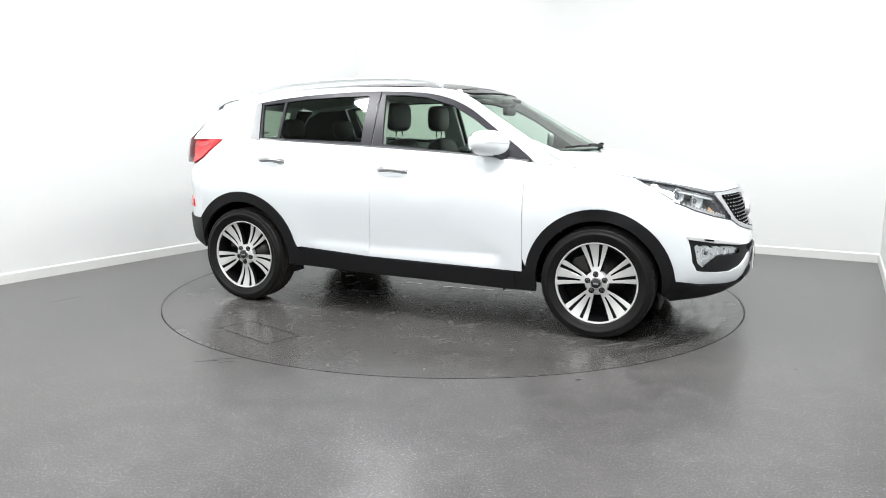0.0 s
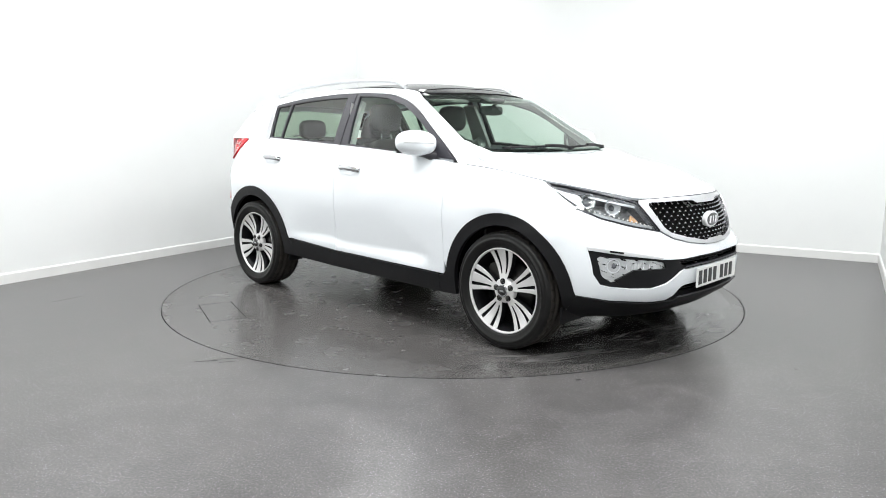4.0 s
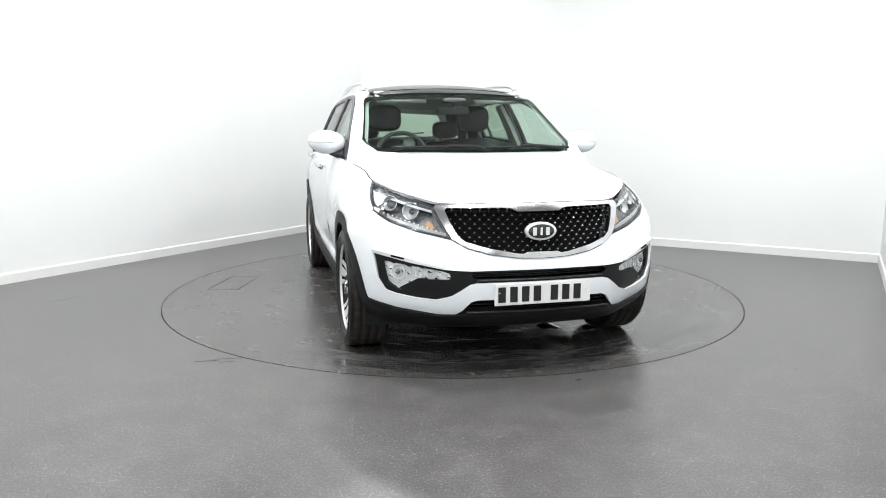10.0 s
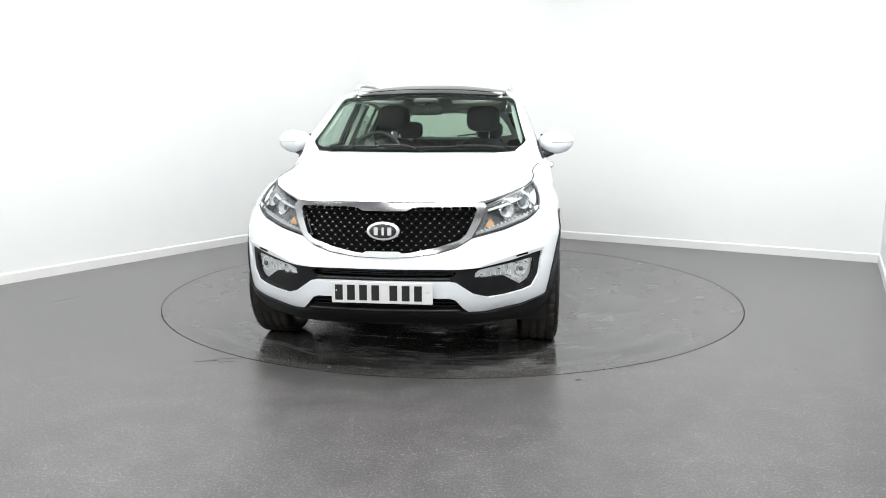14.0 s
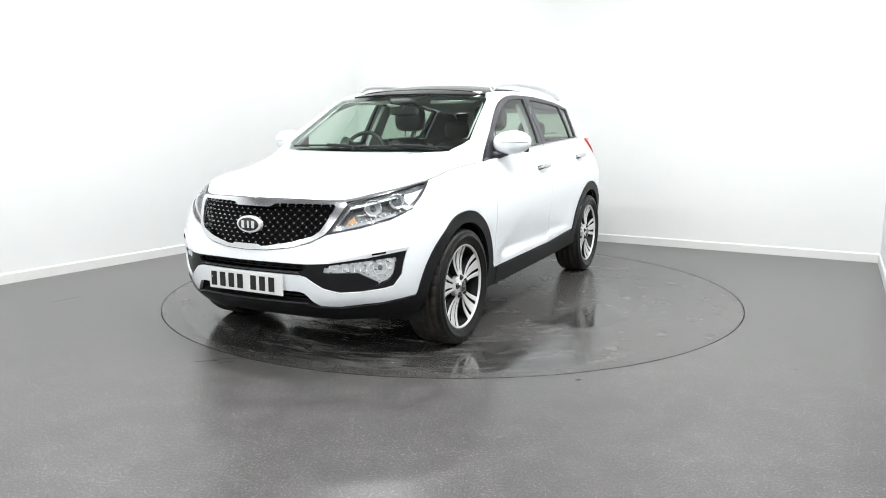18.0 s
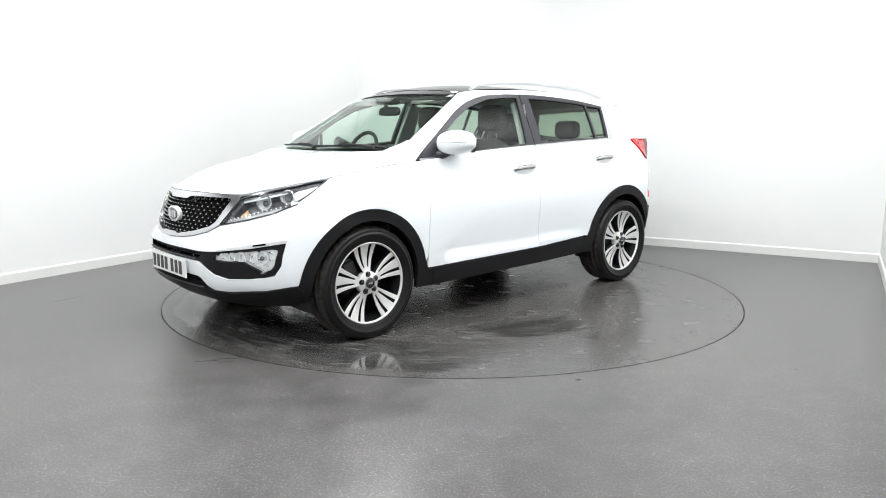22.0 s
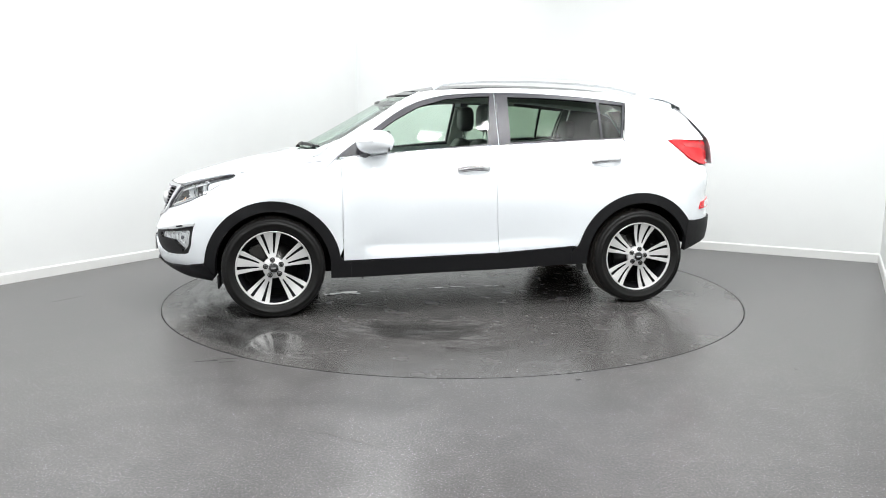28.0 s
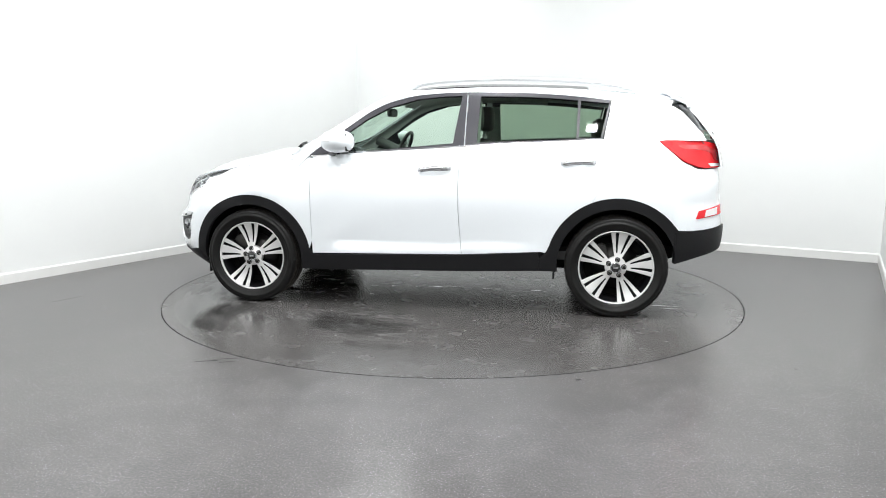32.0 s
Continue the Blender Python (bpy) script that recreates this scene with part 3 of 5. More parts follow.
ROOF_EDGE = [((1.06, .745, 1.00), (.97, 1.0)), ((.99, .746, 1.10), (.885, 1.085)), ((.925, .734, 1.16), (.78, 1.165)),
             ((.745, .694, 1.272), (.61, 1.285)), ((.552, .658, 1.390), (.44, 1.402)), ((.402, .633, 1.484), (.30, 1.468)),
             ((.25, .568, 1.54), (.12, 1.514)), ((-.1, .56, 1.567), (-.12, 1.534)), ((-.5, .556, 1.577), (-.5, 1.537)),
             ((-1.0, .55, 1.562), (-.95, 1.511)), ((-1.38, .54, 1.525), (-1.28, 1.473)), ((-1.70, .52, 1.475), (-1.66, 1.43))]


def belt(x):
    return 1.083 + .125 * ((.87 - x) / 2.1) ** .78 if x < .87 else 1.083


def build_car():
    car = new("car")
    tagged(car, "white five-door crossover car with black wheel-arch cladding, parked on the turntable", "car")
    gap = 0.004
    sill = lambda x: .378 + .028 * (.82 - x) / 1.06 + (.02 * ramp(-x, .3, .84))
    both("body_side", patch([(1.2, .83), (1.15, 1.03), (.5, 1.08), (-1.2, 1.17), (-1.45, 1.15), (-1.45, .86), (-1.2, .84), (-.88, .68), (-.80, .43), (.80, .40), (.9, .68)], on_side, .05, (), .01, -.03), PAINT, car)
    # front wings
    f_arch = arc(AXLE, HUB_Z, FR_OUT, 42, 172, 20)
    wing = [(.848, .47), (.852, 1.072), (.95, 1.068)] + [(x, bonnet_edge(x) - .0015) for x in (1.04, 1.1, 1.2, 1.3, 1.4, 1.48)] + [(1.515, .978), (1.61, .93), (1.744, .853), (1.718, .82), (1.694, .70), (1.69, .655)] + [p for p in f_arch if p[0] < 1.67]
    both("front_wing", patch(wing, on_side, .04), PAINT, car)
    # doors: skin, frame, glass, handle, inner trim
    d_front = [(.8455, .383), (.8455, .70), (.8495, 1.078), (.56, belt(.56) - .006), (.23, belt(.23) - .006), (-.02, belt(-.02) - .006), (-.2555, belt(-.253) - .006),
               (-.2345, 1.0), (-.2285, .81), (-.2385, .61), (-.2545, sill(-.25))]
    r_arch = [p for p in arc(-AXLE, HUB_Z, RR_OUT, 8, 92, 12)]
    d_rear = [(-.258, sill(-.26)), (-.242, .61), (-.232, .81), (-.238, 1.0), (-.259, belt(-.263) - .006), (-.57, belt(-.57) - .006), (-.9, belt(-.9) - .006), (-1.21, belt(-1.2) - .006),
              (-1.279, 1.10), (-1.269, .98), (-1.202, .878), (-1.153, .804), (-1.153, .787)] + [(x, z) for x, z in reversed(r_arch) if -1.14 < x < -.87] + [(-.845, .435), (-.81, sill(-.8))]
    top_f = [(.61, 1.282), (.44, 1.400), (.30, 1.466), (.12, 1.512), (-.12, 1.532), (-.258, 1.534)]
    top_r = [(-.268, 1.534), (-.5, 1.535), (-.75, 1.524), (-.95, 1.509), (-1.262, 1.471)]
    frame_f = [(-.258, belt(-.258) + .004), (-.02, belt(-.02) + .004), (.23, belt(.23) + .004), (.56, belt(.56) + .004), (.872, 1.087), (.78, 1.163)] + top_f
    frame_r = [(-1.206, belt(-1.2) + .004), (-.9, belt(-.9) + .004), (-.57, belt(-.57) + .004), (-.268, belt(-.268) + .004)] + top_r
    glass_f = [(-.180, 1.174), (.1, 1.152), (.60, 1.108), (.608, 1.242), (.46, 1.345), (.30, 1.430), (.10, 1.487), (-.08, 1.506), (-.225, 1.510)]
    glass_r = [(-1.030, 1.209), (-.65, 1.196), (-.348, 1.184), (-.358, 1.506), (-.60, 1.502), (-.85, 1.490), (-1.035, 1.473)]
    glass_q = [(-1.192, 1.218), (-1.048, 1.216), (-1.054, 1.470), (-1.245, 1.453)]
    for side, turn in (("left", lambda m: m), ("right", flip)):
        def put(name, made, material, parent, label=""):
            return part(name, turn(made), material, parent, label)
        door = put("front_door", patch(d_front, on_side, .045), PAINT, car)
        put("window_frame", patch(frame_f, on_glass, .035, [glass_f], .02, .003), SATIN, door, "satin black window frame")
        put("window_glass", patch(soften(glass_f, 1, .12), on_glass, .06, (), 0, -.006), GLASS, door, "green-tinted side window")
        put("door_trim", patch([(.80, .42), (.80, 1.06), (.2, 1.12), (-.24, 1.15), (-.24, .44)], on_side, .09, (), .03, -.09), TRIM_IN, door, "charcoal inner door lining")
        put("belt_strip", patch([(.86, 1.074), (.56, belt(.56) - .010), (.2, belt(.2) - .010), (-.254, belt(-.254) - .010), (-.254, belt(-.254) + .003), (.2, belt(.2) + .003), (.56, belt(.56) + .003), (.86, 1.086)], on_glass, .03, (), .008, .006), CHROME, door, "thin chrome waist strip")
        door2 = put("rear_door", patch(d_rear, on_side, .045), PAINT, car)
        put("window_frame", patch(frame_r, on_glass, .035, [glass_r, glass_q], .02, .003), SATIN, door2, "satin black window frame")
        put("window_glass", patch(glass_r, on_glass, .06, (), 0, -.006), PRIVACY, door2, "dark-tinted rear side window")
        put("quarter_glass", patch(glass_q, on_glass, .06, (), 0, -.006), PRIVACY, door2, "small dark-tinted quarter window")
        put("door_trim", patch([(-.26, .44), (-.26, 1.15), (-.7, 1.17), (-1.2, 1.18), (-1.2, .9), (-.9, .8), (-.8, .44)], on_side, .09, (), .03, -.09), TRIM_IN, door2, "charcoal inner door lining")
        put("belt_strip", patch([(-.264, belt(-.264) - .010), (-.7, belt(-.7) - .010), (-1.205, belt(-1.2) - .010), (-1.205, belt(-1.2) + .003), (-.7, belt(-.7) + .003), (-.264, belt(-.264) + .003)], on_glass, .03, (), .008, .006), CHROME, door2, "thin chrome waist strip")
        put("quarter_trim", patch([(-1.213, 1.198), (-1.268, 1.470), (-1.325, 1.458), (-1.315, 1.36), (-1.297, 1.198)], on_glass, .03, (), .012, .006), CHROME, car, "chrome trim behind the rear side window")
        for d, (hx, hz) in ((door, (-.064, 1.008)), (door2, (-1.049, 1.058))):
            pts = spline([(hx + .110, on_side(hx + .105, hz - .01)[1] + .002, hz - .012), (hx + .08, on_side(hx, hz)[1] + .030, hz - .004), (hx, on_side(hx, hz)[1] + .036, hz + .004),
                          (hx - .08, on_side(hx, hz)[1] + .030, hz + .004), (hx - .110, on_side(hx - .105, hz)[1] + .002, hz)], 17)
            h = put("door_handle", tube(pts, (.010, .016), 10), CHROME, d, "chrome door handle")
            # dark bar that stands for the shade below and behind the handle
            put("handle_shade", tube([(a, b - .010, c - .013) for a, b, c in pts[2:-2]], (.004, .007), 8), SATIN, h, "dark bar standing for the shade behind the handle")
            put("handle_cup", patch(soften([(hx + .07, hz - .045), (hx + .09, hz + .02), (hx, hz + .045), (hx - .09, hz + .02), (hx - .07, hz - .045)], 2), on_side, .02, (), .002, .0025), PAINT, d, "shallow white grip recess")
        # black cladding
        fo, fi = arc(AXLE, HUB_Z, FR_OUT + .004, -12, 178, 30), arc(AXLE, HUB_Z, FR_IN, -12, 190, 30)
        clad_f = [(1.79, .33)] + [p for p in fo if p[1] > .37 and p[0] > .862] + [(.838, .376), (.80, .372), (.80, .262), (.935, .262)] + [p for p in reversed(fi) if p[1] > .31] + [(1.725, .29)]
        put("front_arch_cladding", patch(clad_f, on_side, .03, (), .03, .007), PLASTIC, car, "black plastic wheel-arch cladding")
        ro, ri = arc(-AXLE, HUB_Z, RR_OUT + .004, 10, 146, 26), arc(-AXLE, HUB_Z, RR_IN, -14, 170, 30)
        clad_r = [(-.80, .306), (-.80, .402), (-.836, .425)] + [p for p in ro if p[0] < -.858] + [(-1.72, .602), (-1.74, .59), (-1.74, .43), (-1.712, .385)] + [p for p in reversed(ri) if p[1] > .32] + [(-.925, .306)]
        put("rear_arch_cladding", patch(clad_r, on_side, .03, (), .03, .010), PLASTIC, car, "black plastic wheel-arch cladding")
        sill_o = [(.7995, .378), (.3, sill(.3) - .004), (-.25, sill(-.25) - .004), (-.7995, sill(-.8) - .004), (-.7995, .306), (-.3, .286), (.3, .274), (.7995, .262)]
        put("sill", patch(sill_o, on_side, .045, (), .05, .010), PLASTIC, car, "black plastic sill")
        # rear quarter, lower and upper
        q_arch = [p for p in arc(-AXLE, HUB_Z, RR_OUT, 66, 146, 12) if p[0] < -1.155]
        quarter = [(-1.1545, .804), (-1.2035, .8775), (-1.2705, .98), (-1.2805, 1.10), (-1.2195, 1.196), (-1.30, 1.205), (-1.57, 1.207), (-1.63, 1.155), (-1.73, 1.065), (-1.84, 1.012), (-2.02, 1.012), (-2.04, .85), (-2.06, .61), (-1.85, .60), (-1.75, .607)] + list(reversed(q_arch)) + [(-1.1545, .787)]
        put("rear_quarter", patch(quarter, on_side, .045), PAINT, car)
        upper = [(-1.300, 1.203), (-1.332, 1.462), (-1.45, 1.468), (-1.60, 1.447), (-1.68, 1.43), (-1.735, 1.395), (-1.865, 1.25), (-1.89, 1.203), (-1.55, 1.203)]
        put("rear_pillar", patch(upper, on_glass, .04), PAINT, car)
        rows = []
        for t in [k / 8 for k in range(9)]:
            z = 1.44 - .17 * t
            a, b = Vector(on_glass(-1.675 - .17 * t, z)), Vector(on_hatch(.50 + .06 * t, z + .01))
            rows.append([a, a.lerp(b, .5) + Vector((-.008, .008, 0)), b])
        put("pillar_trim", grid(rows), GLOSS_BLACK, car, "black trim beside the rear window")
        fuel = [(-1.485 + .062 * math.cos(a), 1.035 + .062 * math.sin(a)) for a in [2 * math.pi * k / 24 for k in range(24)]]
        if side == "left":
            flap = put("fuel_flap", patch(fuel, on_side, .03, (), .002, .002), PAINT, car)
            ring = [tuple(Vector(on_side(a, b)) + Vector((0, .0015, 0))) for a, b in fuel]
            put("flap_gap", tube(ring + ring[:1], .0014, 5, False), LINING, flap, "thin grey gap round the fuel flap")
        # tail lamps
        tl = [(-1.575, 1.200), (-1.84, 1.197), (-1.96, 1.178), (-2.005, 1.12), (-2.015, 1.02), (-1.86, 1.017), (-1.74, 1.062), (-1.635, 1.150)]
        lamp = put("tail_lamp", patch(soften(tl, 1, .15), lamp_skin, .015, (), .014, .012), RED, car, "red wraparound tail lamp")
        put("lamp_band", patch(soften([(-1.69, 1.172), (-1.88, 1.166), (-1.965, 1.13), (-1.98, 1.07), (-1.945, 1.068), (-1.925, 1.115), (-1.87, 1.138), (-1.72, 1.142)], 1, .2), lamp_skin, .02, (), .004, .0145), RED_DEEP, lamp, "darker red light band")
        put("reverse_lens", patch([(-1.90, 1.045), (-1.99, 1.045), (-1.985, 1.027), (-1.92, 1.025)], on_side, .02, (), .004, .016), WHITE_LENS, lamp, "small clear reversing lens")
        # rear bumper
        rb = [(-1.752, .600), (-1.86, .595), (-1.95, .605), (-2.06, .63), (-2.06, .45), (-1.95, .41), (-1.79, .385)]
        ref = put("rear_reflector", patch([(-1.835, .682), (-1.855, .735), (-2.03, .765), (-2.03, .70)], on_side, .03, (), .02, .008), RED, car, "red rear reflector with a clear middle")
        put("clear_lens", patch([(-1.893, .694), (-1.90, .738), (-1.985, .752), (-1.985, .704)], on_side, .02, (), .004, .012), WHITE_LENS, ref)
        # roof side, from the screen pillar back
        pa = spline([p for p, _ in ROOF_EDGE], 56)
        pb = spline([on_glass(x, z) for _, (x, z) in ROOF_EDGE], 56)
        rows = []
        for a, b in zip(pa, pb):
            a, b = Vector(a), Vector(b)
            out = Vector((.25, .75, .6)).normalized()
            row = []
            bulge = .19 * ramp(len(rows), 2, 14)
            for k in range(7):
                t = k / 6
                row.append(a.lerp(b, t) + out * (b - a).length * bulge * math.sin(math.pi * t))
            rows.append(row)
        put("roof_side", shell(rows, .02), PAINT, car)
        put("centre_pillar", patch([(-.235, 1.17), (-.29, 1.17), (-.29, 1.53), (-.24, 1.53)], on_glass, .05, (), .01, -.012), PAINT, car)
        inner = [[(x, y - .035, z - .03) for x, y, z in r[:]] for r in [[tuple(p) for p in row] for row in rows[8:44]]]
        put("pillar_lining", grid([list(reversed(r)) for r in inner]), PILLAR_IN, car, "light grey pillar lining")
        put("centre_pillar_lining", patch([(-.19, 1.16), (-.36, 1.16), (-.36, 1.50), (-.235, 1.50)], on_glass, .06, (), .03, -.05), PILLAR_IN, car, "light grey pillar lining")
        # roof rails
        rail = spline([(.17, .575, 1.568), (.08, .578, 1.602), (-.15, .582, 1.622), (-.5, .582, 1.630), (-.9, .578, 1.618), (-1.2, .57, 1.592), (-1.40, .56, 1.552)], 40)
        put("roof_rail", tube(rail, (.018, .015), 10), SILVER, car, "silver roof rail")
        # mirrors
        mir = new("door_mirror")
        mir.parent = car
        tagged(mir, "white door mirror on a black foot")

        def cup(x, y, z):
            k = 1 - .25 * max(0, y) ** 2
            return (x * (1 - .35 * abs(y) ** 3) + (.55 * (y + 1) * -.25), y, z * k * (1.0 - .12 * max(0, -y)) + .06 * y)
        def mirror_at(a):
            c, s = math.cos(radians(a)) ** .82, math.copysign(abs(math.sin(radians(a))) ** .82, a)
            x, y, z = cup(c, s, .02)
            return (.643 + .125 * x, .922 + .123 * y, 1.190 + .080 * z)
        put("mirror_shell", blob((.643, .922, 1.190), (.124, .122, .080), .82, 28, 20, cup), PAINT, mir)
        put("mirror_line", tube([mirror_at(a) for a in (-12, 0, 15, 30, 45, 58, 70)], (.004, .0035), 6), SILVER, mir, "thin indicator strip")
        put("mirror_glass", block((.540, .912, 1.185), (.006, .19, .12), .002), GLOSS_BLACK, mir, "mirror glass")
        put("mirror_foot", tube(spline([(.70, .79, 1.105), (.69, .84, 1.11), (.665, .90, 1.128)], 8), [.034, .034, .033, .032, .030, .028, .026, .024], 12), SATIN, mir, "black mirror foot")
        put("sail_panel", patch([(.868, 1.087), (.755, 1.168), (.69, 1.20), (.60, 1.195), (.575, 1.115)], on_glass, .04, (), .012, .012), SATIN, mir, "black triangular sail panel")
    # bonnet
    edge_z = bonnet_edge
    rows = []
    for i in range(41):
        row = []
        for k in range(-18, 19):
            f = math.copysign(1 - (1 - abs(k) / 18) ** 1.4, k)
            x0 = 1.15 - .22 * f * f
            x = x0 + (2.085 - x0) * i / 40
            z = edge_z(x)
            q = inverse(drop_front, max(0.0, nose(z) - x)) if nose(z) - x < drop_front(1) else 1.0
            ye = max(.004, q * width_at(x, z) - .003)
            crease = (1 - abs(f) ** 20) * (.010 + .014 * ramp(1.4 - x, 0, .4)) * math.exp(-((abs(f) - .60 - .28 * ramp(1.4 - x, 0, .4)) / (.10 + .02 * ramp(1.4 - x, 0, .4))) ** 2) * ramp(2.05 - x, 0, .4)
            row.append((x, f * ye, z + (hood_mid(x) - z) * (1 - abs(f) ** (2.6 + 5.4 * ramp(1.45 - x, 0, .45))) + crease))
        rows.append(row)
    both("bonnet_seal", tube([(x, on_side(x, bonnet_edge(x) - .002)[1] + .0002, bonnet_edge(x) - .0022) for x in [.95 + .56 * k / 20 for k in range(21)]], .0019, 6), DARK_GAP, car, "thin dark bonnet shut line")
    part("bonnet", shell([list(reversed(r)) for r in rows], .018), PAINT, car)
    # windscreen, cowl, wipers
    ws = [(.742, 1.16), (.714, 1.233), (.688, 1.313), (.665, 1.398), (.640, 1.49), (.60, 1.505)]
    outline = [(0, 1.06), (.5, 1.06), (.70, 1.10)] + ws + [(.3, 1.519), (0, 1.523)]
    outline = outline + [(-y, z) for y, z in reversed(outline[1:-1])]
    part("windscreen", patch(outline, on_screen, .07, (), 0, 0.0), SCREEN, car, "green-tinted windscreen")
    band_in = [(0, 1.158), (.45, 1.158), (.62, 1.162), (.668, 1.176), (.692, 1.198), (.693, 1.233), (.669, 1.313), (.646, 1.398), (.624, 1.466), (.58, 1.484), (.3, 1.492), (0, 1.496)]
    band_in = band_in + [(-y, z) for y, z in reversed(band_in[1:-1])]
    part("screen_border", patch(outline, on_screen, .05, [band_in], .003, -.006), GLOSS_BLACK, car, "black printed edge of the windscreen")
    both("scuttle_corner", patch(soften([(.64, 1.08), (.645, 1.135), (.672, 1.158), (.700, 1.178), (.716, 1.205), (.75, 1.17), (.76, 1.08)], 1, .15), on_screen, .03, (), .02, .006), PAINT, car)
    cowl_rows = [[(1.235 - .25 * y * y, y, 1.100), (1.18 - .25 * y * y, y, 1.112), (1.12 - .25 * y * y, y, 1.11), (1.09 - .25 * y * y, y, 1.07)] for y in [-.66 + 1.32 * k / 24 for k in range(25)]]
    part("cowl", shell(cowl_rows, .01), PLASTIC, car, "black plastic scuttle below the windscreen")
    def by_screen(y, z, lift=.016):
        x = on_screen(y, z)[0]
        return (x + lift, y, z + lift * .6)
    for blade, hump in (((.06, -.16, -.36, -.56), (.02, -.07, -.22)), ((.66, .50, .30, .04), (.58, .44, .28))):
        w = part("wiper", tube(spline([by_screen(y, z) for y, z in zip(blade, (1.148, 1.156, 1.156, 1.150))], 20), (.010, .007), 8), PLASTIC, car, "black windscreen wiper")
        part("wiper_arm", tube(spline([by_screen(hump[0], 1.146, .014), by_screen(hump[1], 1.158, .018), by_screen(hump[2], 1.158, .022)], 12), (.012, .010), 8), PLASTIC, w)
        part("pivot_cap", blob(by_screen(hump[0], 1.142, .010), (.018, .018, .008), .8, 14, 8), PLASTIC, w)
    # roof: dark glass, rear panel, lining
    rg = [(.445, 0), (.418, .3), (.362, .50), (.28, .556), (-1.10, .545), (-1.10, 0)]
    rg = rg + [(x, -y) for x, y in reversed(rg[1:-1])]
    part("glass_roof", patch(rg, on_roof, .07, (), .012, .001), ROOF_GLASS, car, "black panoramic roof glass")
    part("roof_joint", tube(spline([(.31 - .2 * y * y, y, on_roof(.31 - .2 * y * y, y)[2] + .002) for y in (-.46, -.3, 0, .3, .46)], 16), (.006, .002), 6), PLASTIC, car)
    rr = [(-1.11, 0), (-1.11, .545), (-1.5, .53), (-1.76, .50), (-1.79, 0)]
    rr = rr + [(x, -y) for x, y in reversed(rr[1:-1])]
    part("roof_panel", patch(rr, on_roof, .06, (), .012, .001), PAINT, car)
    rl = [(.32, .50), (.22, .54), (-1.6, .52), (-1.6, -.52), (.22, -.54), (.32, -.50)]
    part("headlining", patch(rl, lambda x, y: (on_roof(x, y)[0], y, on_roof(x, y)[2] - .045), .12, (), .01), LINING, car, "light grey headlining")
    spoiler = [[(-1.66 - .11 * t - .01 * abs(y), y, 1.545 - .05 * t - .05 * (y / .55) ** 2 - (.018 if t == 1 else 0)) for t in (0, .35, .7, .93, 1)] for y in [-.56 + 1.12 * k / 20 for k in range(21)]]
    part("roof_spoiler", shell([list(r) for r in spoiler], .025), PAINT, car)
    # tailgate with its window
    tg = [(0, 1.485), (.50, 1.47), (.60, 1.36), (.70, 1.215), (.68, 1.02), (0, 1.02)]
    tg = tg + [(-y, z) for y, z in reversed(tg[1:-1])]
    rw = [(0, 1.455), (.45, 1.435), (.53, 1.34), (.58, 1.235), (.45, 1.215), (0, 1.205)]
    rw = rw + [(-y, z) for y, z in reversed(rw[1:-1])]
    gate = part("tailgate", patch(tg, on_hatch, .06, [rw]), PAINT, car)
    part("rear_window", patch(rw, on_hatch, .08, (), 0, -.004), PRIVACY, gate, "dark-tinted rear window")
    part("rear_wiper", tube([(-2.04, .0, 1.215), (-2.02, .2, 1.235), (-1.985, .36, 1.25)], .008, 8), SATIN, gate, "black rear wiper")
    low = [(0, 1.018), (.60, 1.018), (.86, 1.01), (.86, .86), (.86, .61), (.60, .60), (0, .60)]
    low = low + [(-q, z) for q, z in reversed(low[1:-1])]
    part("tailgate_lower", patch([(q, z) for q, z in low], on_rear, .06), PAINT, car)
    rbp = [(0, .61), (.60, .61), (.84, .606), (.90, .60), (.90, .47), (.86, .445), (.77, .45), (.6, .455), (0, .455)]
    rbp = rbp + [(-q, z) for q, z in reversed(rbp[1:-1])]
    part("rear_bumper", patch(rbp, on_rear, .05, (), .03, .002), PLASTIC, car, "black plastic rear bumper")
    both("rear_bumper_corner", patch([(-1.70, .602), (-1.76, .602), (-1.90, .606), (-2.03, .618), (-2.06, .618), (-2.06, .455), (-1.983, .445), (-1.862, .421), (-1.70, .381)], on_side, .02, (), .03, .0115), PLASTIC, car, "black plastic bumper corner")
    build_nose(car)
    build_cabin(car)
    for sx, sy, ang in ((1, 1, -7), (1, -1, -5), (-1, 1, 11), (-1, -1, 36)):
        build_wheel(car, sx * AXLE, sy, ang)
    # underside and wheel housings
    under = [(1.90, .33), (1.75, .42), (.92, .42), (.86, .27), (-.86, .29), (-.92, .45), (-1.72, .45), (-1.8, .46), (-1.9, .47), (-1.9, .44), (-1.70, .36), (-1.0, .27), (1.6, .24), (1.85, .27)]
    part("underbody", prism([(x, z) for x, z in under], -.55, .55), DARK_GAP, car, "dark underbody")
    for sx in (1, -1):
        r = .42 if sx > 0 else .43
        h0, h1 = (6, 186) if sx > 0 else (-4, 170)
        rows = []
        for k in range(21):
            a = radians(h0 + (h1 - h0) * k / 20)
            rows.append([(sx * AXLE + r * math.cos(a), y, HUB_Z + r * math.sin(a)) for y in (.50, .62, .75, .86)])
        both("wheel_housing", grid(rows), DARK_GAP, car, "dark wheel-arch liner")
        rows = [[(sx * AXLE + s * r * math.cos(radians(h0 + (h1 - h0) * k / 20)), .50, HUB_Z + s * r * math.sin(radians(h0 + (h1 - h0) * k / 20))) for s in (1, .5, .02)] for k in range(21)]
        both("housing_wall", grid(rows), DARK_GAP, car, "dark wheel-arch liner")
